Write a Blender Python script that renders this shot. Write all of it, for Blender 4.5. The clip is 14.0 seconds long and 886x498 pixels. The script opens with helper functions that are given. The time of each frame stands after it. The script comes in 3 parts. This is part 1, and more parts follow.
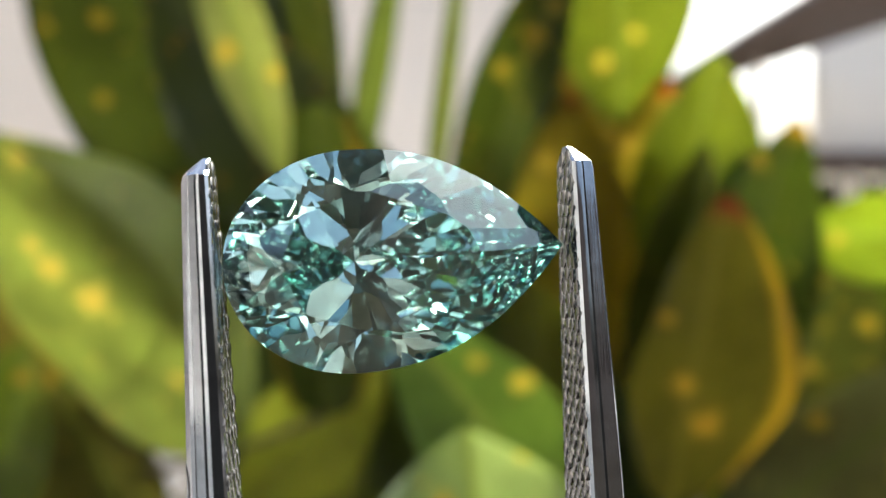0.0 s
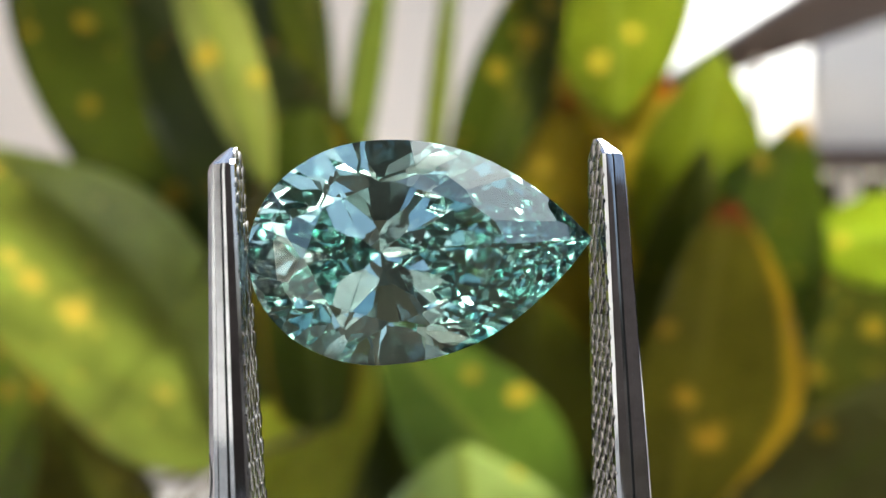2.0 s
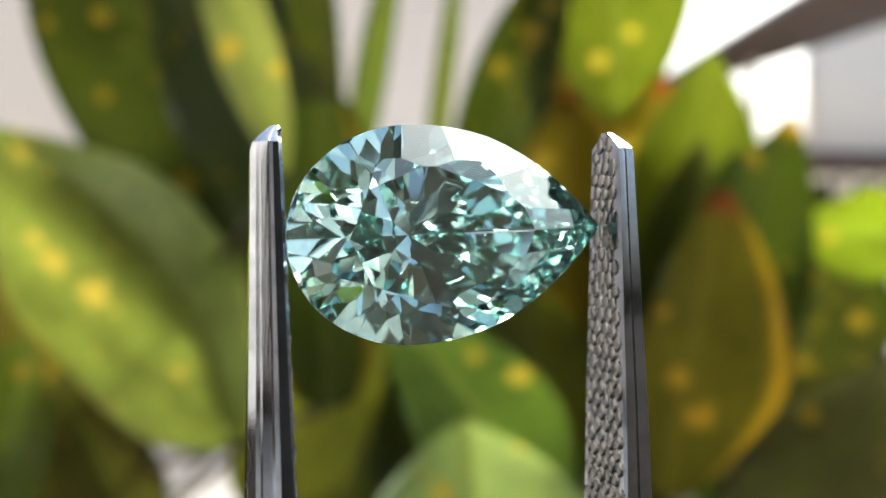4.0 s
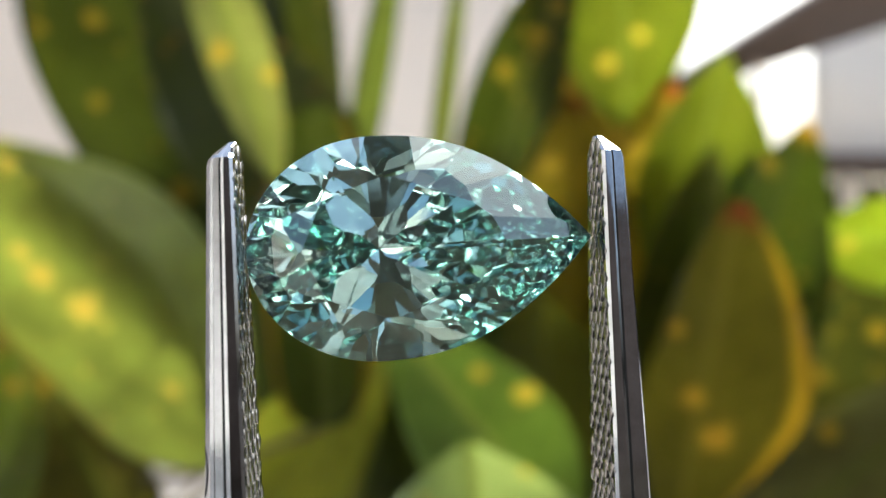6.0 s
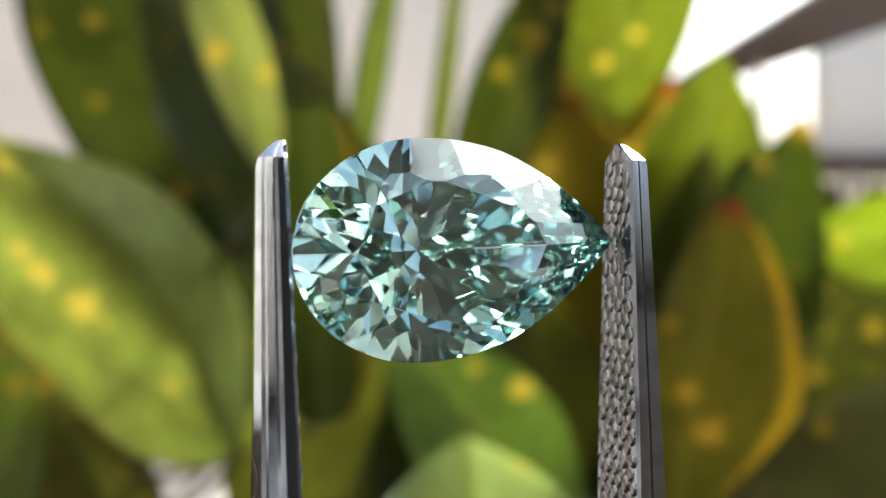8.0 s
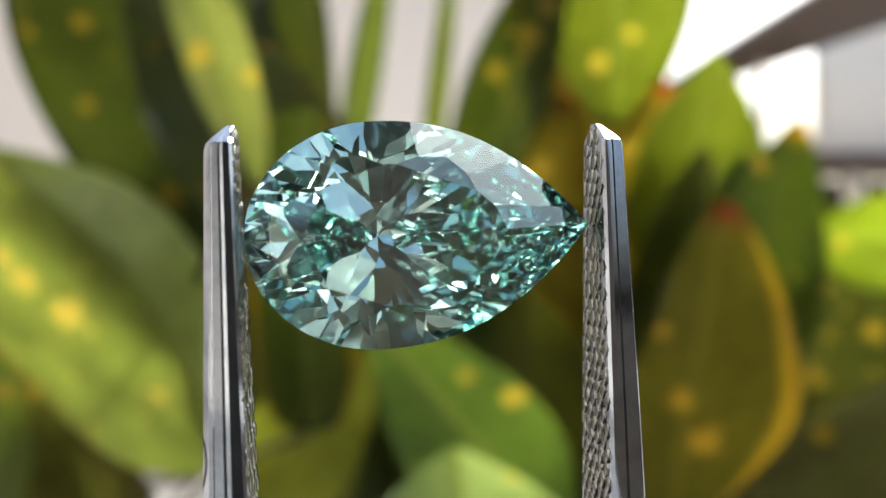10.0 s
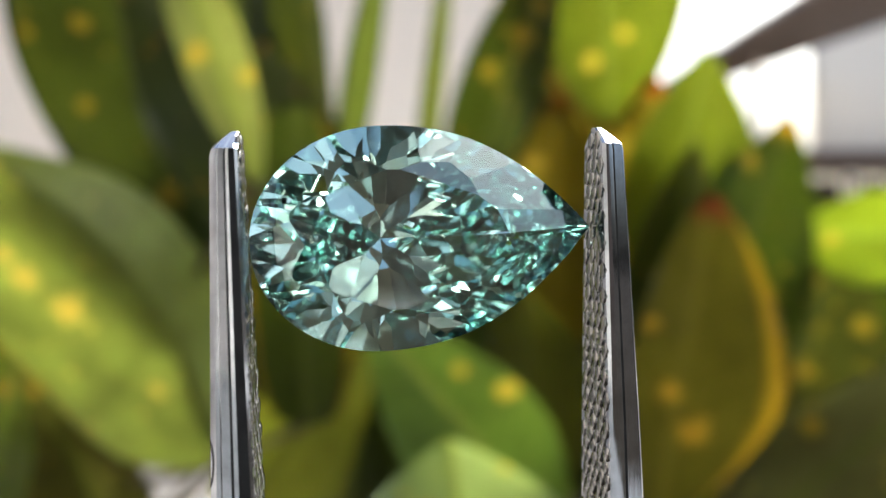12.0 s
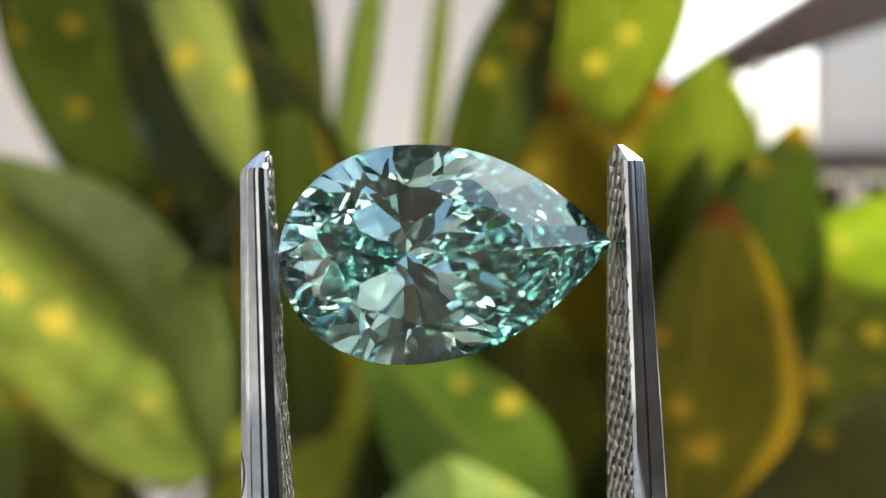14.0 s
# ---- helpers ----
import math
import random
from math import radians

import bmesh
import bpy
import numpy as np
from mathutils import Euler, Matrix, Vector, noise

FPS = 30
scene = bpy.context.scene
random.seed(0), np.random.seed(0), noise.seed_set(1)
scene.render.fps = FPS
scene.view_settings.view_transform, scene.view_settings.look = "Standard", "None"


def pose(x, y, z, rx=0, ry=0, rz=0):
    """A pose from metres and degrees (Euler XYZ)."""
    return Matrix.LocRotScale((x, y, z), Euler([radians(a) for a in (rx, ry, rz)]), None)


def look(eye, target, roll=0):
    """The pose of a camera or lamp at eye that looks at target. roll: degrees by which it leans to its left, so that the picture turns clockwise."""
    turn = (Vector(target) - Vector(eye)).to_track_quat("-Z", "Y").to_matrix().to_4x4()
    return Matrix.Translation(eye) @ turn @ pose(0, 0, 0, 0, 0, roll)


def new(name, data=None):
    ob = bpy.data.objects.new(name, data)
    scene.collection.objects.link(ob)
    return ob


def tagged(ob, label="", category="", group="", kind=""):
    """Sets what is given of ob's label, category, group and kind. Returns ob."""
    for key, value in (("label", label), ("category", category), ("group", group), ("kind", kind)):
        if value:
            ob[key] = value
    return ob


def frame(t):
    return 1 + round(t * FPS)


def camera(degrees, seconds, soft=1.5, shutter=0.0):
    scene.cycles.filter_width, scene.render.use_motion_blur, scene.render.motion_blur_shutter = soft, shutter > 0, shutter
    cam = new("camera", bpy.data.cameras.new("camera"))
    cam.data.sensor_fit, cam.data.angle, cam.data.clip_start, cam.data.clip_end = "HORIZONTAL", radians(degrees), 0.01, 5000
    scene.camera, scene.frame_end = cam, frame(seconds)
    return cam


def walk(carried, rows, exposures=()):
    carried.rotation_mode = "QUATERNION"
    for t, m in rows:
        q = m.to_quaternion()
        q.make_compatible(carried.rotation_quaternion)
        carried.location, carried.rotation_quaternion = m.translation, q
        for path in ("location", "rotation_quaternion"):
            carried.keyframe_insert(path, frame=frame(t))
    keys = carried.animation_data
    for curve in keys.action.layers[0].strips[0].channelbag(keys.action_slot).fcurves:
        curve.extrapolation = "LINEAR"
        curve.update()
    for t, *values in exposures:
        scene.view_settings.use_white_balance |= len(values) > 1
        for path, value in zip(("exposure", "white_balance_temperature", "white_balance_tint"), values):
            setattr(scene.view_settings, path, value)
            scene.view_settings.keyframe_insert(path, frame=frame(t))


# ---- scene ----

# ---- camera and its way ----
EYE = 0.60                      # height of the lens over the ground
cam = camera(50.0, 14.0, soft=1.35)
cam.data.dof.use_dof = True
cam.data.dof.focus_distance = 0.0278
cam.data.dof.aperture_fstop = 54.0
CAMERA_WAY = [
    (0, pose(-0.00312, -0.00988, EYE + -0.00137, 89.847, -0.449, -0.060)),
    (0.5, pose(-0.00186, -0.00371, EYE + 0.00005, 89.925, -0.428, 0.136)),
    (1, pose(0.00094, 0.00630, EYE + 0.00189, 90.022, 0.147, 0.071)),
    (1.5, pose(0.00619, 0.01048, EYE + 0.00270, 89.982, 0.792, -0.096)),
    (2, pose(-0.00069, -0.00008, EYE + 0.00105, 89.867, 0.120, -0.058)),
    (2.5, pose(0.00004, -0.00248, EYE + -0.00003, 89.926, -0.017, -0.032)),
    (5, pose(-0.01001, -0.01990, EYE + -0.00332, 89.693, -1.174, -0.322)),
    (5.5, pose(-0.01172, -0.01757, EYE + -0.00200, 89.750, -1.252, -0.079)),
    (6, pose(-0.00348, -0.00105, EYE + 0.00019, 89.965, -0.425, -0.054)),
    (6.5, pose(-0.00003, 0.01230, EYE + 0.00276, 90.017, 0.126, -0.118)),
    (7, pose(0.00744, 0.02147, EYE + 0.00374, 90.101, 1.102, -0.880)),
    (7.5, pose(0.00364, 0.00234, EYE + -0.00011, 90.136, 0.150, 0.150)),
    (8, pose(-0.00161, -0.00383, EYE + -0.00106, 90.038, -0.309, 0.059)),
    (10.5, pose(0.00325, 0.00305, EYE + 0.00060, 90.089, 0.121, 0.193)),
    (11, pose(0.00406, 0.00285, EYE + 0.00022, 90.125, 0.292, 0.174)),
    (11.5, pose(0.00388, 0.00052, EYE + -0.00037, 90.117, 0.233, 0.120)),
    (12, pose(0.00321, -0.00280, EYE + -0.00088, 90.063, 0.152, 0.054)),
    (12.5, pose(0.00374, -0.00420, EYE + -0.00131, 90.080, 0.125, 0.086)),
    (13, pose(0.00769, 0.00759, EYE + 0.00101, 90.185, 0.529, 0.158)),
    (13.5, pose(0.00304, -0.00152, EYE + -0.00047, 90.080, -0.061, 0.233)),
    (14, pose(0.00400, 0.00744, EYE + 0.00149, 90.108, 0.236, 0.176)),
]
walk(cam, CAMERA_WAY, exposures=((0.0, 1.66, 6080, 1), (14.0, 1.66, 6080, 1)))

scene.cycles.max_bounces, scene.cycles.transmission_bounces, scene.cycles.glossy_bounces = 24, 24, 16

# ---- sky, sun ----
SUN_UP, SUN_TURN = 50.0, 41.0   # degrees: height, and turn to the right of straight ahead
world = bpy.data.worlds.new("sky")
scene.world = world
world.use_nodes = True
wn = world.node_tree
sky = wn.nodes.new("ShaderNodeTexSky")
sky.sky_type = "NISHITA"
sky.sun_disc = False
sky.sun_elevation = radians(SUN_UP)
sky.sun_rotation = radians(SUN_TURN)
sky.air_density, sky.dust_density, sky.ozone_density = 0.75, 10.0, 0.4
wn.nodes["Background"].inputs["Strength"].default_value = 0.145
wn.links.new(sky.outputs["Color"], wn.nodes["Background"].inputs["Color"])
sun_data = bpy.data.lights.new("sun", "SUN")
sun_data.energy, sun_data.angle, sun_data.color = 2.3, radians(9), (1.0, 0.97, 0.92)
sun = new("sun", sun_data)
a, e = radians(SUN_TURN), radians(SUN_UP)
sun.matrix_world = look((math.sin(a) * math.cos(e) * 20, math.cos(a) * math.cos(e) * 20, math.sin(e) * 20), (0, 0, 0))


# ---- materials ----
def material(name):
    m = bpy.data.materials.new(name)
    m.use_nodes = True
    m.node_tree.nodes.clear()
    out = m.node_tree.nodes.new("ShaderNodeOutputMaterial")
    return m, m.node_tree, out


def node(nt, kind, **inputs):
    n = nt.nodes.new(kind)
    for k, v in inputs.items():
        n.inputs[k.replace("_", " ")].default_value = v
    return n


def rgba(c):
    return (*c, 1.0)


def ramp(nt, fac, stops):
    n = nt.nodes.new("ShaderNodeValToRGB")
    el = n.color_ramp.elements
    while len(el) < len(stops):
        el.new(0.5)
    for e_, (p, c) in zip(el, stops):
        e_.position, e_.color = p, rgba(c)
    nt.links.new(fac, n.inputs["Fac"])
    return n.outputs["Color"]


def mix(nt, fac, a_, b_, mode="MIX"):
    n = nt.nodes.new("ShaderNodeMix")
    n.data_type, n.blend_type = "RGBA", mode
    for sock, v in ((n.inputs[0], fac), (n.inputs[6], a_), (n.inputs[7], b_)):
        if isinstance(v, (int, float)):
            sock.default_value = v
        elif isinstance(v, tuple):
            sock.default_value = rgba(v)
        else:
            nt.links.new(v, sock)
    return n.outputs[2]


def math_node(nt, op, a_, b_=None, c_=None):
    n = nt.nodes.new("ShaderNodeMath")
    n.operation = op
    for i, v in enumerate((a_, b_, c_)):
        if v is None:
            continue
        if isinstance(v, (int, float)):
            n.inputs[i].default_value = v
        else:
            nt.links.new(v, n.inputs[i])
    return n.outputs[0]


def smooth(nt, v, lo, hi, a_=0.0, b_=1.0):
    n = nt.nodes.new("ShaderNodeMapRange")
    n.interpolation_type = "SMOOTHSTEP"
    nt.links.new(v, n.inputs[0])
    for i, x in enumerate((lo, hi, a_, b_)):
        n.inputs[i + 1].default_value = x
    return n.outputs[0]


def surface(name, dark, light, scale, rough=0.8, bump=0.3, fine=8.0, metal=0.0, spec=0.5):
    """A matt surface with stains and grain at two scales, in metres."""
    m, nt, out = material(name)
    co = nt.nodes.new("ShaderNodeTexCoord").outputs["Object"]
    n1 = node(nt, "ShaderNodeTexNoise", Scale=scale, Detail=6.0, Roughness=0.6)
    n2 = node(nt, "ShaderNodeTexNoise", Scale=scale * fine, Detail=4.0, Roughness=0.6)
    for n in (n1, n2):
        nt.links.new(co, n.inputs["Vector"])
    col = ramp(nt, n1.outputs["Fac"], ((0.3, dark), (0.7, light)))
    col = mix(nt, 0.25, col, ramp(nt, n2.outputs["Fac"], ((0.3, dark), (0.7, light))))
    p = node(nt, "ShaderNodeBsdfPrincipled", Roughness=rough, Metallic=metal)
    p.inputs["Specular IOR Level"].default_value = spec
    b = node(nt, "ShaderNodeBump", Strength=bump, Distance=0.3 / (scale * fine))
    nt.links.new(n2.outputs["Fac"], b.inputs["Height"])
    nt.links.new(col, p.inputs["Base Color"])
    nt.links.new(b.outputs["Normal"], p.inputs["Normal"])
    nt.links.new(p.outputs[0], out.inputs[0])
    return m


def leaf_material(name, base, vein, blotch, spots=(), edge=None, edge_from=0.8, tip=None, freckles=0.0, through_light=0.4, gloss=0.38, width=0.06, length=0.14, blunt=0.8, skew=0.0):
    """A waxy croton leaf: mottled green, pale midrib and side veins, yellow blotches that the leaf really carries, coloured margin and tip."""
    m, nt, out = material(name)
    co = nt.nodes.new("ShaderNodeTexCoord").outputs["Object"]
    sep = nt.nodes.new("ShaderNodeSeparateXYZ")
    nt.links.new(co, sep.inputs[0])
    x, y = sep.outputs[0], sep.outputs[1]
    n1 = node(nt, "ShaderNodeTexNoise", Scale=38.0, Detail=5.0, Roughness=0.6)
    n2 = node(nt, "ShaderNodeTexNoise", Scale=420.0, Detail=3.0, Roughness=0.6)
    n3 = node(nt, "ShaderNodeTexNoise", Scale=190.0, Detail=3.0, Roughness=0.6)
    n4 = node(nt, "ShaderNodeTexNoise", Scale=17.0, Detail=4.0, Roughness=0.65)
    for n in (n1, n2, n3, n4):
        nt.links.new(co, n.inputs["Vector"])
    dark = tuple(c * 0.62 for c in base)
    light = tuple(min(1.0, c * 1.35) for c in base)
    col = ramp(nt, n1.outputs["Fac"], ((0.32, dark), (0.5, base), (0.7, light)))
    col = mix(nt, 0.18, col, ramp(nt, n2.outputs["Fac"], ((0.35, dark), (0.65, light))))
    # broad uneven washes of the blotch colour and of a duller green
    col = mix(nt, smooth(nt, n4.outputs["Fac"], 0.52, 0.72, 0.0, 0.32), col, tuple(0.5 * c + 0.25 * q for c, q in zip(base, blotch)))
    col = mix(nt, smooth(nt, n4.outputs["Fac"], 0.48, 0.30, 0.0, 0.45), col, dark)
    # side veins: thin stripes slanting off the midrib
    bow = math_node(nt, "MULTIPLY", math_node(nt, "SINE", math_node(nt, "MULTIPLY", y, math.pi / length)), skew * length * 0.5)
    ax = math_node(nt, "ABSOLUTE", math_node(nt, "SUBTRACT", x, bow))
    stripe = math_node(nt, "SINE", math_node(nt, "MULTIPLY", math_node(nt, "SUBTRACT", y, math_node(nt, "MULTIPLY", ax, 0.8)), 620.0))
    veins = smooth(nt, stripe, 0.93, 1.0, 0.0, 0.35)
    rib = smooth(nt, ax, 0.0006, 0.0022, 0.8, 0.0)
    vein_fac = math_node(nt, "MAXIMUM", veins, rib)
    col = mix(nt, vein_fac, col, vein)
    # broad washes of the blotch colour, and freckles
    if freckles > 0:
        for size, share in ((85.0, freckles), (210.0, freckles * 1.4)):
            vor = node(nt, "ShaderNodeTexVoronoi", Scale=size)
            nt.links.new(co, vor.inputs["Vector"])
            pick = nt.nodes.new("ShaderNodeSeparateColor")
            nt.links.new(vor.outputs["Color"], pick.inputs[0])
            ragged = math_node(nt, "ADD", vor.outputs["Distance"], math_node(nt, "MULTIPLY", math_node(nt, "SUBTRACT", n3.outputs["Fac"], 0.5), 0.5))
            near = smooth(nt, ragged, 0.12, 0.42, 0.9, 0.0)
            f = math_node(nt, "MULTIPLY", near, math_node(nt, "LESS_THAN", pick.outputs[0], share))
            col = mix(nt, f, col, blotch)
    if edge is not None:
        # distance from the margin, by the blade's own outline
        s = math_node(nt, "DIVIDE", y, length)
        half = math_node(nt, "MULTIPLY", math_node(nt, "POWER", math_node(nt, "SINE", math_node(nt, "MULTIPLY", math_node(nt, "POWER", math_node(nt, "MINIMUM", math_node(nt, "MAXIMUM", s, 0.001), 0.999), 0.85), math.pi)), blunt), width / 2)
        r = math_node(nt, "DIVIDE", ax, math_node(nt, "ADD", half, 0.0004))
        wob = math_node(nt, "ADD", r, math_node(nt, "MULTIPLY", math_node(nt, "SUBTRACT", n1.outputs["Fac"], 0.5), 0.25))
        col = mix(nt, smooth(nt, wob, edge_from, edge_from + 0.15), col, edge)
    if tip is not None:
        s = math_node(nt, "DIVIDE", y, length)
        wob = math_node(nt, "ADD", s, math_node(nt, "MULTIPLY", math_node(nt, "SUBTRACT", n1.outputs["Fac"], 0.5), 0.12))
        col = mix(nt, smooth(nt, wob, 0.90, 0.98), col, tip)
    for sx, sy, sr in spots:
        d = nt.nodes.new("ShaderNodeVectorMath")
        d.operation = "DISTANCE"
        flat = nt.nodes.new("ShaderNodeCombineXYZ")
        nt.links.new(x, flat.inputs[0])
        nt.links.new(y, flat.inputs[1])
        nt.links.new(flat.outputs[0], d.inputs[0])
        d.inputs[1].default_value = (sx, sy, 0)
        wob = math_node(nt, "ADD", d.outputs["Value"], math_node(nt, "MULTIPLY", math_node(nt, "SUBTRACT", n3.outputs["Fac"], 0.5), sr * 1.8))
        col = mix(nt, smooth(nt, wob, sr * 0.45, sr * 1.2, 0.9, 0.0), col, blotch)
    p = node(nt, "ShaderNodeBsdfPrincipled", Roughness=gloss)
    t = nt.nodes.new("ShaderNodeBsdfTranslucent")
    warm = mix(nt, 1.0, col, (1.0, 0.95, 0.45), "MULTIPLY")
    nt.links.new(warm, t.inputs["Color"])
    nt.links.new(col, p.inputs["Base Color"])
    b = node(nt, "ShaderNodeBump", Strength=0.35, Distance=0.0008)
    h = math_node(nt, "SUBTRACT", n2.outputs["Fac"], math_node(nt, "MULTIPLY", vein_fac, 1.5))
    nt.links.new(h, b.inputs["Height"])
    nt.links.new(b.outputs["Normal"], p.inputs["Normal"])
    ms = nt.nodes.new("ShaderNodeMixShader")
    ms.inputs[0].default_value = through_light
    nt.links.new(p.outputs[0], ms.inputs[1])
    nt.links.new(t.outputs[0], ms.inputs[2])
    nt.links.new(ms.outputs[0], out.inputs[0])
    return m


def steel_material(name, tone, rough, grain=900.0, pits=0.0):
    """Polished tool steel with fine drawn scratches along its length and small nicks."""
    m, nt, out = material(name)
    co = nt.nodes.new("ShaderNodeTexCoord").outputs["Object"]
    mp = nt.nodes.new("ShaderNodeMapping")
    mp.inputs["Scale"].default_value = (9.0, 9.0, 0.25)
    nt.links.new(co, mp.inputs["Vector"])
    n1 = node(nt, "ShaderNodeTexNoise", Scale=grain, Detail=4.0, Roughness=0.6)
    nt.links.new(mp.outputs[0], n1.inputs["Vector"])
    n2 = node(nt, "ShaderNodeTexNoise", Scale=1500.0, Detail=5.0, Roughness=0.65)
    nt.links.new(co, n2.inputs["Vector"])
    p = node(nt, "ShaderNodeBsdfPrincipled", Metallic=1.0)
    dull = tuple(c * 0.7 for c in tone)
    nt.links.new(ramp(nt, n2.outputs["Fac"], ((0.3, dull), (0.6, tone))), p.inputs["Base Color"])
    nt.links.new(smooth(nt, n2.outputs["Fac"], 0.3, 0.75, rough * 0.8, rough * 1.5), p.inputs["Roughness"])
    h = math_node(nt, "ADD", math_node(nt, "MULTIPLY", n1.outputs["Fac"], 0.5), math_node(nt, "MULTIPLY", n2.outputs["Fac"], pits))
    b = node(nt, "ShaderNodeBump", Strength=0.25, Distance=0.00002)
    nt.links.new(h, b.inputs["Height"])
    nt.links.new(b.outputs["Normal"], p.inputs["Normal"])
    nt.links.new(p.outputs[0], out.inputs[0])
    return m


def gem_material():
    """Clear blue-green stone: every pass inside it deepens the tint."""
    m, nt, out = material("teal_gemstone")
    g = node(nt, "ShaderNodeBsdfGlass", Roughness=0.0, IOR=2.42)
    g.inputs["Color"].default_value = (0.845, 0.922, 0.910, 1.0)
    nt.links.new(g.outputs[0], out.inputs[0])
    return m


PLASTER = surface("pale_plaster", (0.84, 0.76, 0.68), (0.91, 0.84, 0.76), 1.3, 0.9, 0.2, 30.0)
CREAM = surface("cream_plaster", (0.80, 0.745, 0.67), (0.88, 0.83, 0.75), 0.8, 0.9, 0.2, 30.0)
# near-black, so that the added ceiling mirrors dark in the gem
DARK_CEILING = surface("dark_ceiling", (0.022, 0.019, 0.018), (0.06, 0.052, 0.048), 0.7, 0.9, 0.3, 25.0, spec=0.15)
# near-black brown, only on the recess wall behind the balusters
DARK_BROWN = surface("near_black_brown", (0.022, 0.018, 0.015), (0.048, 0.038, 0.032), 6.0, 0.7, 0.4, 12.0, spec=0.15)
EAVE_TIMBER = surface("brown_eave", (0.085, 0.06, 0.046), (0.14, 0.102, 0.08), 5.0, 0.6, 0.4, 12.0)
# dark brown, to keep the wall behind the viewer dim in the gem
BACK_WALL = surface("dark_back_wall", (0.022, 0.017, 0.015), (0.055, 0.043, 0.038), 0.7, 0.9, 0.3, 25.0, spec=0.15)
# near-black for the block that stands in for the viewer
CHARCOAL = surface("near_black_block", (0.007, 0.007, 0.007), (0.018, 0.017, 0.016), 6.0, 0.8, 0.4, 12.0, spec=0.08)
SOIL = surface("damp_soil", (0.012, 0.009, 0.006), (0.032, 0.024, 0.017), 5.0, 0.95, 0.8, 14.0, spec=0.1)
# pale surface of the two added slabs that bounce light upward
BOUNCE_SLAB = surface("pale_bounce_slab", (0.33, 0.305, 0.28), (0.44, 0.41, 0.38), 2.2, 0.85, 0.4, 20.0)
# grey of the added slabs that the gem mirrors from below
GREY_SLAB = surface("grey_slab", (0.14, 0.137, 0.137), (0.25, 0.245, 0.245), 2.6, 0.8, 0.5, 16.0)
BARK = surface("plant_stem", (0.07, 0.06, 0.025), (0.15, 0.13, 0.06), 60.0, 0.75, 0.6, 8.0)
STEEL = steel_material("polished_steel", (0.37, 0.40, 0.46), 0.07)
GRIP_STEEL = steel_material("knurled_steel", (0.20, 0.20, 0.205), 0.2, pits=0.6)
MARK = surface("etched_black", (0.02, 0.02, 0.022), (0.05, 0.05, 0.055), 900.0, 0.6, 0.2, 6.0)
GEM = gem_material()


# ---- building helpers ----
def part(name, bm, mat, parent=None, label="", shade=False, turned=True):
    me = bpy.data.meshes.new(name)
    if turned:
        bmesh.ops.recalc_face_normals(bm, faces=bm.faces)
    if shade:
        for f in bm.faces:
            f.smooth = True
    bm.to_mesh(me)
    bm.free()
    me.materials.append(mat)
    ob = new(name, me)
    if parent is not None:
        ob.parent = parent
    if label:
        tagged(ob, label)
    return ob


def box(bm, lo, hi, bevel=0.0):
    c = [(l + h) / 2 for l, h in zip(lo, hi)]
    s = [h - l for l, h in zip(lo, hi)]
    r = bmesh.ops.create_cube(bm, size=1.0, matrix=Matrix.Translation(c) @ Matrix.Diagonal((*s, 1)))
    if bevel:
        edges = {e_ for v in r["verts"] for e_ in v.link_edges}
        bmesh.ops.bevel(bm, geom=list(edges), offset=bevel, segments=2, profile=0.5, affect="EDGES")


def boxed(name, lo, hi, mat, parent=None, label="", bevel=0.01):
    bm = bmesh.new()
    box(bm, lo, hi, bevel)
    return part(name, bm, mat, parent, label)


# ---- ground and houses ----
bm = bmesh.new()
bmesh.ops.create_grid(bm, x_segments=80, y_segments=80, size=1.0)
for v in bm.verts:
    d = math.hypot(v.co.x, v.co.y)
    v.co.x, v.co.y = v.co.x * (3 + 400 * d ** 3), v.co.y * (3 + 400 * d ** 3)
    v.co.z = 0.02 * noise.noise((v.co.x * 2, v.co.y * 2, 0)) - 0.02
tagged(part("ground", bm, SOIL, shade=True), "dark damp soil under the planting", "ground", kind="structure")

# pale house wall behind the plant
boxed("wall_north", (-4.5, 3.0, -0.1), (0.215, 3.25, 3.1), PLASTER)
tagged(bpy.data.objects["wall_north"], "pale plastered house wall behind the shrub", "wall", kind="structure")
# unseen slab that brightens the house wall by bounced light
tagged(boxed("added_slab", (-3.39, 0.95, -0.05), (9.0, 2.98, 0.03), BOUNCE_SLAB), "unseen pale slab added to bounce light onto the house wall", "paving", kind="structure")
# unseen slab that does the same for the terrace wall
tagged(boxed("added_slab", (0.30, 2.99, -0.05), (9.0, 6.5, 0.026), BOUNCE_SLAB), "unseen pale slab added to bounce light onto the terrace", "paving", kind="structure")
# unseen strip, laid where rays leave the gem, for bright facets
tagged(boxed("added_slab", (0.95, -4.05, -0.05), (1.75, 0.94, 0.03), GREY_SLAB), "unseen grey slab added to lighten some gem facets", "path", kind="structure")
# unseen slab on the left, added to vary what the gem mirrors
tagged(boxed("floor", (-3.39, -2.60, -0.05), (-0.60, -0.12, 0.04), GREY_SLAB), "unseen grey slab added beside the planting for gem contrast", "floor", kind="structure")
# unseen roof and walls on the viewer's side, closing the place and shaping reflections
def setting(name, lo, hi, mat, label, category):
    return tagged(boxed(name, lo, hi, mat), label, category, kind="structure")


# unseen ceiling, added to block the sky overhead from the gem
setting("ceiling", (-3.38, -2.6, 2.60), (0.75, -0.10, 2.72), DARK_CEILING, "unseen near-black ceiling added to keep sky out of the gem", "ceiling")
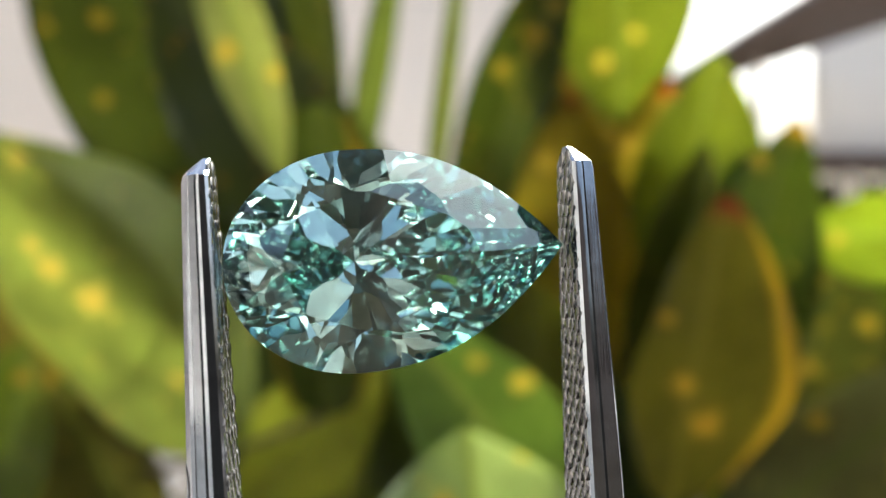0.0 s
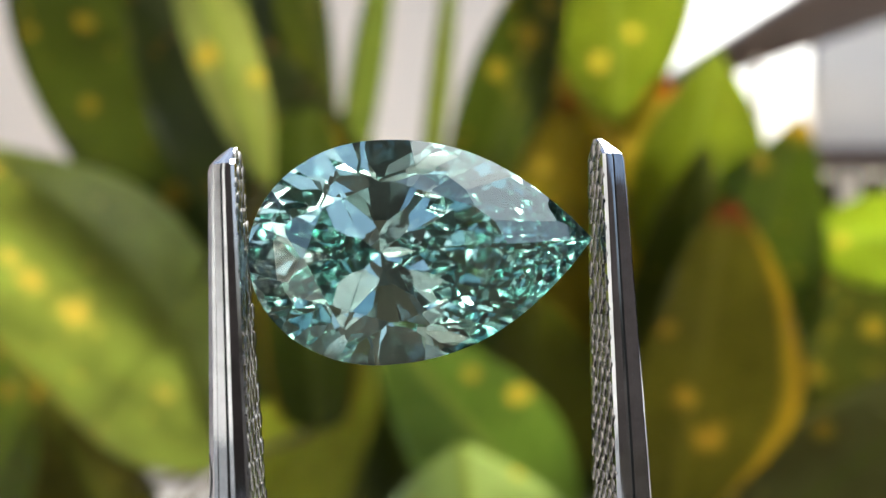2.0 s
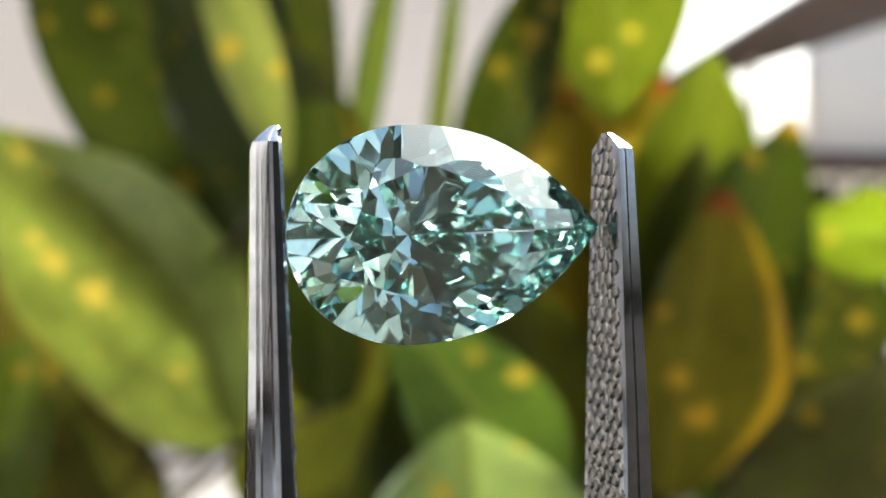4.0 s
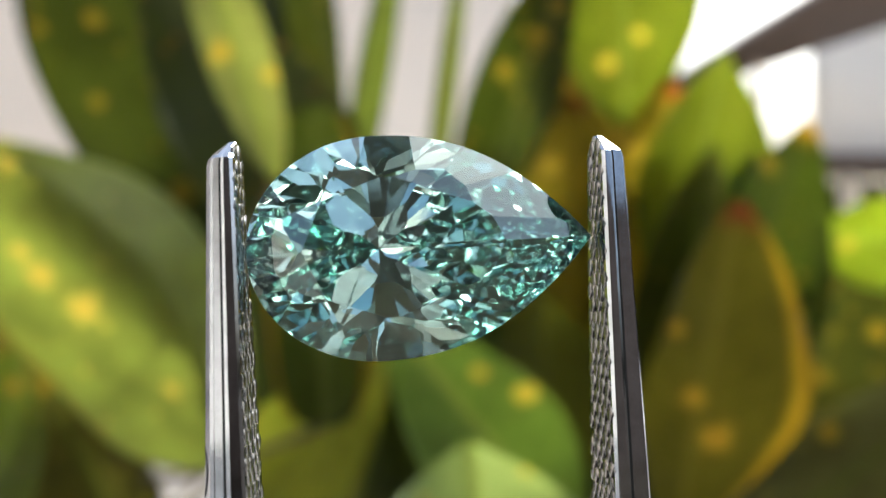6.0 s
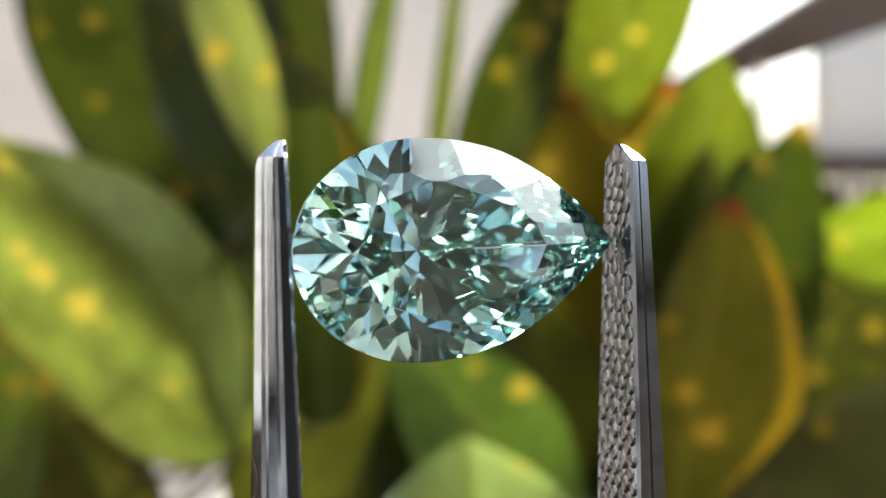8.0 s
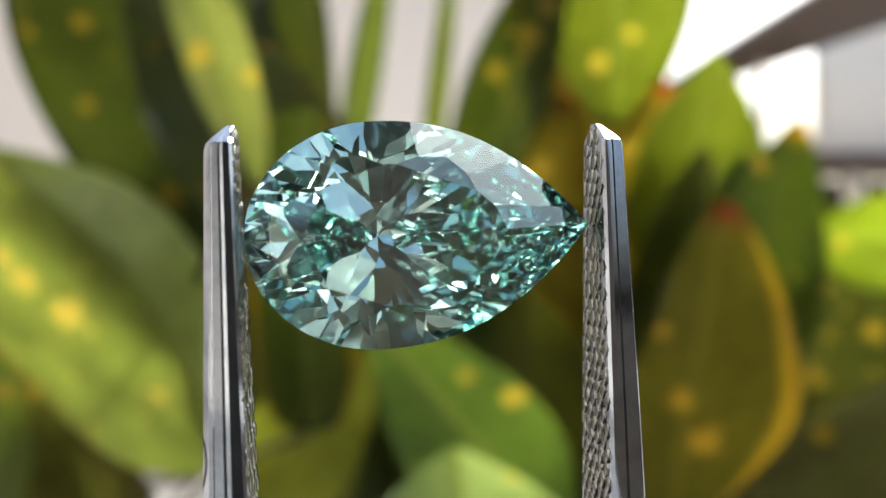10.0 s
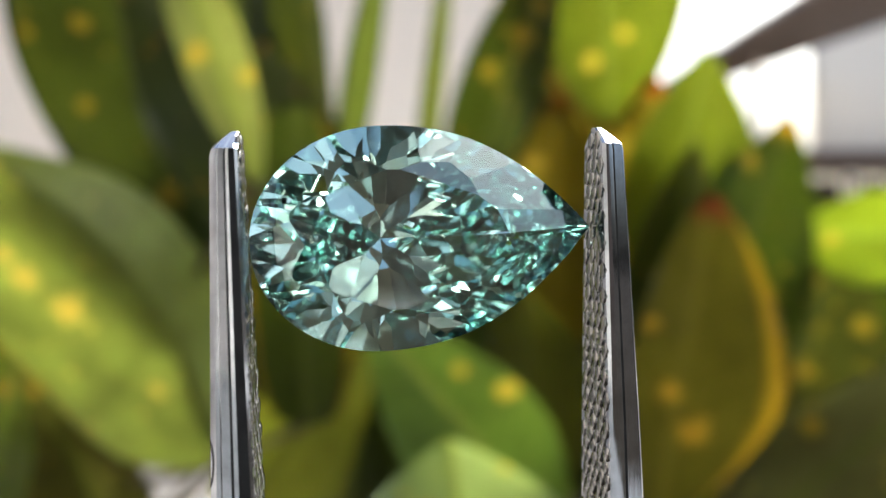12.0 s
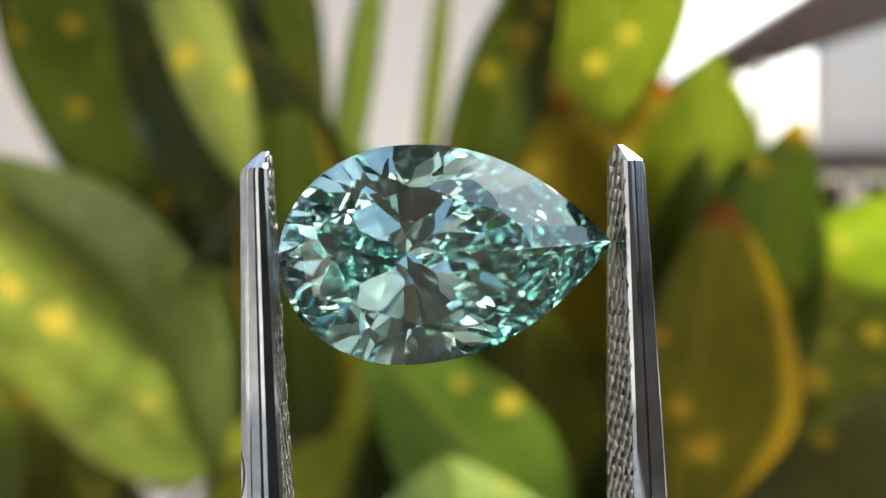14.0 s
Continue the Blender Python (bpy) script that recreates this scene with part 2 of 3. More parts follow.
# unseen side wall, added to give the steel pale bands
setting("unseen_wall_west", (-3.6, -4.2, -0.1), (-3.4, 2.99, 2.73), PLASTER, "unseen pale wall added at the left side", "wall")
# unseen wall, added to hide low sky and darken gem reflections
setting("unseen_wall_south", (-3.4, -4.3, -0.1), (5.0, -4.1, 1.8), BACK_WALL, "unseen dark brown wall added behind the viewer", "wall")
# unseen block in the viewer's place, added for dark facets in the gem
setting("viewer_block", (-0.45, -1.3, -0.1), (0.35, -1.0, 2.59), CHARCOAL, "unseen near-black block standing in for the viewer", "wall")

# terrace house further off: soffit, cream wall, ledge, balusters
terrace = tagged(new("terrace_house"), "cream terrace house with a dark timber eave and open bays", "house")
bm = bmesh.new()
outline = [(1.84, 9.2), (2.08, 4.4), (2.12, 3.0), (4.6, 3.0), (2.76, 5.9), (2.37, 7.7), (1.97, 9.0)]
low = [bm.verts.new((x, y, 2.00)) for x, y in outline]
high = [bm.verts.new((x + 0.02, y, 2.06)) for x, y in outline]
bm.faces.new(low)
bm.faces.new(high[::-1])
for i in range(len(outline)):
    bm.faces.new((low[i], low[(i + 1) % len(outline)], high[(i + 1) % len(outline)], high[i]))
part("eave", bm, EAVE_TIMBER, terrace, "dark brown timber eave")
boxed("wall", (2.78, 7.0, 1.30), (7.0, 7.2, 4.2), CREAM, terrace, "cream plastered wall")
boxed("post", (2.31, 7.02, 0.0), (2.36, 7.07, 2.0), PLASTER, terrace, "thin pale post", 0.005)
boxed("ledge", (2.45, 6.7, 1.16), (7.0, 7.3, 1.30), EAVE_TIMBER, terrace, "dark timber ledge")
boxed("base", (2.2, 7.6, -0.1), (7.0, 7.8, 1.15), DARK_BROWN, terrace, "dark recess wall")
for i in range(8):
    bm = bmesh.new()
    prof = ((0.0, 0.10), (0.3, 0.10), (0.45, 0.06), (0.7, 0.10), (0.92, 0.07), (1.16, 0.07))
    rings = []
    for z, r in prof:
        rings.append([bm.verts.new((2.62 + i * 0.36 + r * math.cos(q), 6.95 + r * math.sin(q), z)) for q in (k * math.pi / 6 for k in range(12))])
    for r0, r1 in zip(rings, rings[1:]):
        for k in range(12):
            bm.faces.new((r0[k], r0[(k + 1) % 12], r1[(k + 1) % 12], r1[k]))
    part("baluster", bm, CREAM, terrace, shade=True)


# ---- the croton plant ----
def blade(bm, width, length, fold, bend, wave, skew, blunt, lop):
    """One leaf blade along +y from its stalk, upper face +z: ovate outline, folded at the midrib, drooping, wavy margin."""
    rows, cols = 26, 10
    grid = []
    for i in range(rows + 1):
        s = i / rows
        half = max(0.0006, width / 2 * math.sin(math.pi * min(0.999, max(0.001, s)) ** 0.85) ** blunt)
        line = []
        for j in range(-cols, cols + 1):
            u = j / cols
            x = u * half * (lop if u > 0 else 1.0) + skew * length * math.sin(math.pi * s) * 0.5
            z = abs(u) * half * fold - bend * length * s * s + wave * width * math.sin(s * 13 + (2 if u > 0 else 0)) * u * u * 0.5
            line.append(bm.verts.new((x, s * length, z)))
        grid.append(line)
    for i in range(rows):
        for j in range(2 * cols):
            bm.faces.new((grid[i][j], grid[i][j + 1], grid[i + 1][j + 1], grid[i + 1][j]))


def croton_leaf(plant, base, tip, width, roll, mat, fold=0.25, bend=0.0, wave=0.08, skew=0.0, blunt=0.8, lop=1.0, label=""):
    """A leaf from base to tip; roll turns it about its midrib, 0 faces the viewer's side (-y)."""
    base, tip = Vector(base), Vector(tip)
    along = (tip - base).normalized()
    length = (tip - base).length
    face = Vector((0, -1, 0))
    face = (face - along * face.dot(along)).normalized()
    face = Matrix.Rotation(radians(roll), 3, along) @ face
    side = along.cross(face)
    bm = bmesh.new()
    blade(bm, width, length, fold, bend, wave, skew, blunt, lop)
    bmesh.ops.solidify(bm, geom=bm.faces[:], thickness=0.0004)
    ob = part("leaf", bm, mat, plant, label, shade=True)
    ob.matrix_local = Matrix.Translation(base) @ Matrix((side, along, face)).transposed().to_4x4()
    return ob


def stalk(plant, a_, b_, r0, r1, sag=0.0, name="stalk", mat=None):
    a_, b_ = Vector(a_), Vector(b_)
    bm = bmesh.new()
    n, k = 10, 8
    d = (b_ - a_).normalized()
    u = d.orthogonal().normalized()
    w = d.cross(u)
    rings = []
    for i in range(n + 1):
        s = i / n
        c = a_.lerp(b_, s) + Vector((0, 0, -sag * math.sin(math.pi * s)))
        r = r0 + (r1 - r0) * s
        rings.append([bm.verts.new(c + (u * math.cos(q) + w * math.sin(q)) * r) for q in (2 * math.pi * j / k for j in range(k))])
    for i in range(n):
        for j in range(k):
            bm.faces.new((rings[i][j], rings[i][(j + 1) % k], rings[i + 1][(j + 1) % k], rings[i + 1][j]))
    bm.faces.new(rings[0][::-1])
    bm.faces.new(rings[-1])
    return part(name, bm, mat or BARK, plant, shade=True)


croton = tagged(new("croton_plant"), "variegated croton shrub with yellow-spotted green leaves growing from soil", "plant")
stalk(croton, (-0.02, 0.52, -0.03), (-0.02, 0.52, 0.62), 0.011, 0.006, 0.0, name="stem")
stalk(croton, (-0.16, 0.47, -0.03), (-0.16, 0.47, 0.55), 0.011, 0.006, 0.0, name="stem")
stalk(croton, (0.14, 0.5, -0.03), (0.14, 0.5, 0.6), 0.011, 0.006, 0.0, name="stem")
mat = leaf_material("big_pale_leaf", (0.275, 0.335, 0.10), (0.3, 0.35, 0.12), (0.68, 0.55, 0.16), edge=(0.42, 0.34, 0.06), edge_from=0.93, through_light=0.5, freckles=0.03, skew=0.23, blunt=0.7, spots=((-0.0115, 0.0757, 0.0066), (-0.0151, 0.0929, 0.0052), (-0.0157, 0.1029, 0.004), (0.0013, 0.1301, 0.0034), (-0.0032, 0.0357, 0.0031), (-0.0088, 0.0663, 0.0018)), width=0.118, length=0.1426)
croton_leaf(croton, (-0.0769, 0.34, 0.5218), (-0.1423, 0.28, 0.6334), 0.118, 0, mat, fold=-0.38, skew=0.23, blunt=0.7, lop=0.31, label='broad pale green leaf with large yellow spots')
stalk(croton, (-0.160, 0.470, 0.449), (-0.0769, 0.3400, 0.5218), 0.0022, 0.0014, 0.004)
mat = leaf_material("dark_leaf", (0.064, 0.086, 0.015), (0.09, 0.12, 0.03), (0.30, 0.22, 0.03), freckles=0.06, spots=((-0.0258, 0.1274, 0.0045), (-0.0369, 0.0913, 0.004), (-0.0035, 0.1218, 0.0038), (-0.0143, 0.0396, 0.0066), (-0.049, 0.1304, 0.0033)), width=0.118, length=0.2413)
croton_leaf(croton, (-0.0992, 0.45, 0.5926), (-0.1769, 0.43, 0.8201), 0.118, 0, mat, fold=0.12, label='dark green spotted leaf')
stalk(croton, (-0.020, 0.520, 0.520), (-0.0992, 0.4500, 0.5926), 0.0022, 0.0014, 0.004)
mat = leaf_material("light_leaf", (0.30, 0.335, 0.13), (0.3, 0.36, 0.1), (0.66, 0.53, 0.1), freckles=0.08, spots=((-0.0043, 0.0392, 0.0036), (0.006, 0.0301, 0.0024)), width=0.0185, length=0.0895)
croton_leaf(croton, (-0.0500, 0.2700, 0.6183), (-0.0722, 0.2400, 0.6992), 0.0185, 12, mat, fold=0.2, label='light green leaf with yellow spots')
stalk(croton, (-0.160, 0.470, 0.540), (-0.0500, 0.2700, 0.6183), 0.0022, 0.0014, 0.004)
mat = leaf_material("strip_leaf", (0.075, 0.095, 0.018), (0.1, 0.13, 0.03), (0.38, 0.29, 0.04), freckles=0.06, width=0.0285, length=0.1740)
croton_leaf(croton, (-0.0602, 0.4500, 0.6058), (-0.0857, 0.4200, 0.7752), 0.0285, 20, mat, label='narrow upright green leaf')
stalk(croton, (-0.020, 0.520, 0.546), (-0.0602, 0.4500, 0.6058), 0.0022, 0.0014, 0.004)
mat = leaf_material("strip_leaf", (0.055, 0.07, 0.016), (0.1, 0.13, 0.03), (0.38, 0.29, 0.04), freckles=0.06, width=0.0321, length=0.1781)
croton_leaf(croton, (-0.0638, 0.5000, 0.6063), (-0.0737, 0.4800, 0.7829), 0.0321, -15, mat, label='narrow upright green leaf')
stalk(croton, (-0.020, 0.520, 0.546), (-0.0638, 0.5000, 0.6063), 0.0022, 0.0014, 0.004)
mat = leaf_material("yellow_edged_leaf", (0.06, 0.085, 0.014), (0.1, 0.13, 0.03), (0.38, 0.29, 0.04), edge=(0.3, 0.19, 0.01), edge_from=0.8, freckles=0.04, blunt=0.3, width=0.0331, length=0.1007)
croton_leaf(croton, (-0.0405, 0.3000, 0.5435), (-0.0425, 0.2850, 0.6430), 0.0331, 0, mat, fold=0.15, blunt=0.3, label='blunt dark leaf with yellow margin')
stalk(croton, (-0.160, 0.470, 0.483), (-0.0405, 0.3000, 0.5435), 0.0022, 0.0014, 0.004)
mat = leaf_material("strip_leaf", (0.15, 0.2, 0.05), (0.3, 0.36, 0.1), (0.66, 0.53, 0.1), width=0.0175, length=0.1677)
croton_leaf(croton, (-0.0527, 0.4800, 0.6060), (-0.0228, 0.4600, 0.7698), 0.0175, 0, mat, fold=0.4, label='narrow upright green leaf')
stalk(croton, (-0.020, 0.520, 0.546), (-0.0527, 0.4800, 0.6060), 0.0022, 0.0014, 0.004)
mat = leaf_material("strip_leaf", (0.17, 0.2, 0.06), (0.3, 0.36, 0.1), (0.66, 0.53, 0.1), width=0.0115, length=0.1833)
croton_leaf(croton, (-0.0128, 0.4800, 0.5888), (0.0086, 0.4600, 0.7698), 0.0115, 0, mat, fold=0.4, label='narrow upright green leaf')
stalk(croton, (-0.020, 0.520, 0.529), (-0.0128, 0.4800, 0.5888), 0.0022, 0.0014, 0.004)
mat = leaf_material("spotted_leaf", (0.06, 0.085, 0.014), (0.1, 0.13, 0.03), (0.38, 0.29, 0.04), freckles=0.22, spots=((-0.0089, 0.0963, 0.0051), (0.0006, 0.1153, 0.0066), (0.0043, 0.1297, 0.0051)), width=0.0410, length=0.1692)
croton_leaf(croton, (0.0050, 0.4600, 0.5921), (0.0530, 0.4000, 0.7429), 0.0410, -10, mat, label='dark leaf with many yellow spots')
stalk(croton, (-0.020, 0.520, 0.532), (0.0050, 0.4600, 0.5921), 0.0022, 0.0014, 0.004)
mat = leaf_material("dark_leaf", (0.07, 0.075, 0.03), (0.1, 0.13, 0.03), (0.38, 0.29, 0.04), freckles=0.06, width=0.0490, length=0.1281)
croton_leaf(croton, (0.0224, 0.5000, 0.5763), (0.0492, 0.4700, 0.6980), 0.0490, 15, mat, label='dark green spotted leaf')
stalk(croton, (-0.020, 0.520, 0.516), (0.0224, 0.5000, 0.5763), 0.0022, 0.0014, 0.004)
mat = leaf_material("bright_leaf", (0.175, 0.222, 0.022), (0.23, 0.29, 0.06), (0.66, 0.53, 0.1), through_light=0.5, spots=((0.0085, 0.1075, 0.0047), (-0.0072, 0.0955, 0.0036)), width=0.0720, length=0.1396, blunt=0.6)
croton_leaf(croton, (0.0753, 0.4200, 0.7924), (0.0831, 0.4500, 0.6563), 0.0720, 10, mat, blunt=0.6, label='bright yellow-green leaf glowing against the sky')
mat = leaf_material("orange_leaf", (0.33, 0.27, 0.03), (0.4, 0.32, 0.05), (0.7, 0.53, 0.1), through_light=0.62, tip=(0.25, 0.05, 0.02), spots=((-0.0106, 0.0893, 0.0051),), width=0.0581, length=0.1203)
croton_leaf(croton, (0.0549, 0.4300, 0.5490), (0.0546, 0.4200, 0.6689), 0.0581, 0, mat, fold=0.2, label='orange-yellow leaf with a red tip')
stalk(croton, (0.140, 0.500, 0.489), (0.0549, 0.4300, 0.5490), 0.0022, 0.0014, 0.004)
mat = leaf_material("orange_leaf", (0.33, 0.27, 0.03), (0.4, 0.32, 0.05), (0.7, 0.53, 0.1), through_light=0.62, tip=(0.38, 0.12, 0.02), spots=((-0.012, 0.0984, 0.0057),), width=0.0600, length=0.1319)
croton_leaf(croton, (0.0824, 0.4400, 0.5477), (0.1000, 0.4300, 0.6780), 0.0600, -12, mat, label='orange-yellow leaf with a red tip')
stalk(croton, (0.140, 0.500, 0.488), (0.0824, 0.4400, 0.5477), 0.0022, 0.0014, 0.004)
mat = leaf_material("bright_leaf", (0.175, 0.222, 0.022), (0.23, 0.29, 0.06), (0.66, 0.53, 0.1), through_light=0.5, blunt=0.85, width=0.0580, length=0.1076)
croton_leaf(croton, (0.0987, 0.4200, 0.5801), (0.1150, 0.4000, 0.6846), 0.0580, -15, mat, blunt=0.85, skew=0.08, label='bright yellow-green leaf glowing against the sky')
stalk(croton, (0.140, 0.500, 0.520), (0.0987, 0.4200, 0.5801), 0.0022, 0.0014, 0.004)
mat = leaf_material("bright_leaf", (0.15, 0.23, 0.02), (0.33, 0.44, 0.08), (0.66, 0.53, 0.1), through_light=0.5, width=0.0452, length=0.0825)
croton_leaf(croton, (0.1106, 0.4000, 0.5616), (0.1290, 0.4000, 0.6420), 0.0452, 20, mat, label='bright yellow-green leaf glowing against the sky')
stalk(croton, (0.140, 0.500, 0.512), (0.1106, 0.4000, 0.5616), 0.0022, 0.0014, 0.004)
mat = leaf_material("dark_leaf", (0.075, 0.11, 0.016), (0.1, 0.13, 0.03), (0.38, 0.29, 0.04), tip=(0.45, 0.3, 0.03), freckles=0.1, spots=((-0.0095, 0.1041, 0.0039),), width=0.0535, length=0.1245)
croton_leaf(croton, (0.1022, 0.3700, 0.5297), (0.1312, 0.3500, 0.6491), 0.0535, 8, mat, label='dark green spotted leaf')
stalk(croton, (0.140, 0.500, 0.470), (0.1022, 0.3700, 0.5297), 0.0022, 0.0014, 0.004)
mat = leaf_material("dark_leaf", (0.07, 0.085, 0.012), (0.1, 0.13, 0.03), (0.38, 0.29, 0.04), freckles=0.06, width=0.0384, length=0.1192)
croton_leaf(croton, (0.0845, 0.3900, 0.5259), (0.1023, 0.3700, 0.6420), 0.0384, -10, mat, label='dark green spotted leaf')
stalk(croton, (0.140, 0.500, 0.466), (0.0845, 0.3900, 0.5259), 0.0022, 0.0014, 0.004)
mat = leaf_material("red_tipped_leaf", (0.085, 0.08, 0.012), (0.12, 0.11, 0.02), (0.30, 0.20, 0.03), edge=(0.30, 0.21, 0.02), edge_from=0.89, tip=(0.13, 0.022, 0.012), through_light=0.32, spots=((-0.0025, 0.0378, 0.0038), (0.0054, 0.0272, 0.005), (-0.0108, 0.0576, 0.0021)), width=0.0440, length=0.0924)
croton_leaf(croton, (0.0623, 0.2600, 0.5246), (0.0705, 0.2350, 0.6131), 0.0440, 0, mat, fold=0.12, skew=0.1, label='olive leaf with yellow margin and red tip')
stalk(croton, (0.140, 0.500, 0.465), (0.0623, 0.2600, 0.5246), 0.0022, 0.0014, 0.004)
mat = leaf_material("dark_leaf", (0.082, 0.095, 0.022), (0.1, 0.13, 0.03), (0.38, 0.29, 0.04), freckles=0.14, spots=((-0.0009, 0.0863, 0.0064), (-0.0062, 0.1269, 0.0044), (0.018, 0.1115, 0.0049)), width=0.0815, length=0.1476)
croton_leaf(croton, (0.1495, 0.4300, 0.4617), (0.1702, 0.4000, 0.6048), 0.0815, 0, mat, label='dark green spotted leaf')
stalk(croton, (0.140, 0.500, 0.402), (0.1495, 0.4300, 0.4617), 0.0022, 0.0014, 0.004)
mat = leaf_material("olive_leaf", (0.115, 0.12, 0.055), (0.1, 0.13, 0.03), (0.38, 0.29, 0.04), freckles=0.07, spots=((-0.0177, 0.0609, 0.0039),), width=0.0550, length=0.1171)
croton_leaf(croton, (0.0978, 0.3400, 0.4848), (0.1836, 0.3200, 0.5620), 0.0550, 0, mat, fold=0.2, label='dull olive leaf')
stalk(croton, (0.140, 0.500, 0.425), (0.0978, 0.3400, 0.4848), 0.0022, 0.0014, 0.004)
mat = leaf_material("bright_leaf", (0.27, 0.36, 0.03), (0.33, 0.44, 0.08), (0.66, 0.53, 0.1), through_light=0.5, spots=((-0.0027, 0.0515, 0.0036),), width=0.0429, length=0.0713)
croton_leaf(croton, (0.2114, 0.3800, 0.6045), (0.1401, 0.3800, 0.6064), 0.0429, -25, mat, label='bright yellow-green leaf glowing against the sky')
mat = leaf_material("center_leaf", (0.172, 0.265, 0.06), (0.3, 0.36, 0.1), (0.66, 0.53, 0.1), spots=((0.0179, 0.0545, 0.0039), (0.0103, 0.0691, 0.0028)), width=0.0456, length=0.1023)
croton_leaf(croton, (0.0411, 0.3100, 0.5044), (-0.0203, 0.2800, 0.5806), 0.0456, 5, mat, fold=0.2, label='mid-green leaf with yellow spots')
stalk(croton, (0.140, 0.500, 0.444), (0.0411, 0.3100, 0.5044), 0.0022, 0.0014, 0.004)
mat = leaf_material("pale_leaf", (0.36, 0.47, 0.24), (0.3, 0.36, 0.1), (0.66, 0.53, 0.1), freckles=0.04, through_light=0.62, spots=((-0.0087, 0.0360, 0.0040), (0.0174, 0.0493, 0.0025)), width=0.0640, length=0.0562)
croton_leaf(croton, (0.0111, 0.2600, 0.4906), (0.0044, 0.2650, 0.5462), 0.0640, 0, mat, fold=0.3, label='pale fresh green leaf')
stalk(croton, (-0.020, 0.520, 0.431), (0.0111, 0.2600, 0.4906), 0.0022, 0.0014, 0.004)
mat = leaf_material("spotted_leaf", (0.21, 0.24, 0.04), (0.2, 0.23, 0.05), (0.6, 0.44, 0.06), spots=((-0.0191, 0.0508, 0.006), (-0.0023, 0.0594, 0.007)), width=0.0441, length=0.0734)
croton_leaf(croton, (-0.0634, 0.4000, 0.4767), (-0.0420, 0.3800, 0.5440), 0.0441, -10, mat, label='dark leaf with many yellow spots')
stalk(croton, (-0.160, 0.470, 0.417), (-0.0634, 0.4000, 0.4767), 0.0022, 0.0014, 0.004)
mat = leaf_material("dark_leaf", (0.12, 0.155, 0.03), (0.1, 0.13, 0.03), (0.38, 0.29, 0.04), freckles=0.05, width=0.0634, length=0.1257)
croton_leaf(croton, (-0.0215, 0.4200, 0.4854), (-0.0536, 0.4000, 0.6052), 0.0634, 0, mat, label='dark green spotted leaf')
stalk(croton, (-0.020, 0.520, 0.425), (-0.0215, 0.4200, 0.4854), 0.0022, 0.0014, 0.004)
mat = leaf_material("dark_leaf", (0.12, 0.155, 0.03), (0.1, 0.13, 0.03), (0.38, 0.29, 0.04), freckles=0.05, width=0.0614, length=0.1367)
croton_leaf(croton, (-0.0383, 0.4400, 0.4589), (-0.0063, 0.4200, 0.5903), 0.0614, 0, mat, label='dark green spotted leaf')
stalk(croton, (-0.020, 0.520, 0.399), (-0.0383, 0.4400, 0.4589), 0.0022, 0.0014, 0.004)
mat = leaf_material("dark_leaf", (0.06, 0.09, 0.012), (0.1, 0.13, 0.03), (0.38, 0.29, 0.04), freckles=0.06, width=0.0774, length=0.1477)
croton_leaf(croton, (0.0543, 0.4700, 0.4546), (0.0315, 0.4600, 0.6002), 0.0774, 0, mat, label='dark green spotted leaf')
stalk(croton, (-0.020, 0.520, 0.395), (0.0543, 0.4700, 0.4546), 0.0022, 0.0014, 0.004)
mat = leaf_material("olive_leaf", (0.15, 0.13, 0.02), (0.4, 0.28, 0.05), (0.66, 0.53, 0.1), through_light=0.5, spots=((-0.003, 0.1183, 0.0055),), width=0.0719, length=0.1680)
croton_leaf(croton, (0.0767, 0.4700, 0.4490), (0.0836, 0.4600, 0.6165), 0.0719, 0, mat, label='dull olive leaf')
stalk(croton, (0.140, 0.500, 0.389), (0.0767, 0.4700, 0.4490), 0.0022, 0.0014, 0.004)
mat = leaf_material("dark_leaf", (0.04, 0.07, 0.008), (0.1, 0.13, 0.03), (0.38, 0.29, 0.04), freckles=0.07, spots=((0.0013, 0.0494, 0.0043),), width=0.0760, length=0.1134)
croton_leaf(croton, (0.1079, 0.4600, 0.4466), (0.1034, 0.4400, 0.5582), 0.0760, 0, mat, label='dark green spotted leaf')
stalk(croton, (0.140, 0.500, 0.387), (0.1079, 0.4600, 0.4466), 0.0022, 0.0014, 0.004)
mat = leaf_material("dark_leaf", (0.09, 0.09, 0.025), (0.1, 0.13, 0.03), (0.38, 0.29, 0.04), freckles=0.06, width=0.0620, length=0.0969)
croton_leaf(croton, (-0.1500, 0.4600, 0.4472), (-0.1860, 0.4400, 0.5326), 0.0620, 0, mat, label='dark green spotted leaf')
stalk(croton, (-0.160, 0.470, 0.387), (-0.1500, 0.4600, 0.4472), 0.0022, 0.0014, 0.004)
mat = leaf_material("dark_leaf", (0.16, 0.22, 0.03), (0.1, 0.13, 0.03), (0.38, 0.29, 0.04), freckles=0.07, spots=((0.0024, 0.0797, 0.005),), width=0.0500, length=0.0971)
croton_leaf(croton, (-0.2115, 0.4200, 0.4608), (-0.1912, 0.4200, 0.5558), 0.0500, 0, mat, label='dark green spotted leaf')
stalk(croton, (-0.160, 0.470, 0.401), (-0.2115, 0.4200, 0.4608), 0.0022, 0.0014, 0.004)
mat = leaf_material("dark_leaf", (0.06, 0.085, 0.014), (0.1, 0.13, 0.03), (0.38, 0.29, 0.04), freckles=0.05, width=0.0923, length=0.1489)
croton_leaf(croton, (-0.1044, 0.4800, 0.5090), (-0.1243, 0.4600, 0.6552), 0.0923, 0, mat, label='dark green spotted leaf')
stalk(croton, (-0.160, 0.470, 0.449), (-0.1044, 0.4800, 0.5090), 0.0022, 0.0014, 0.004)
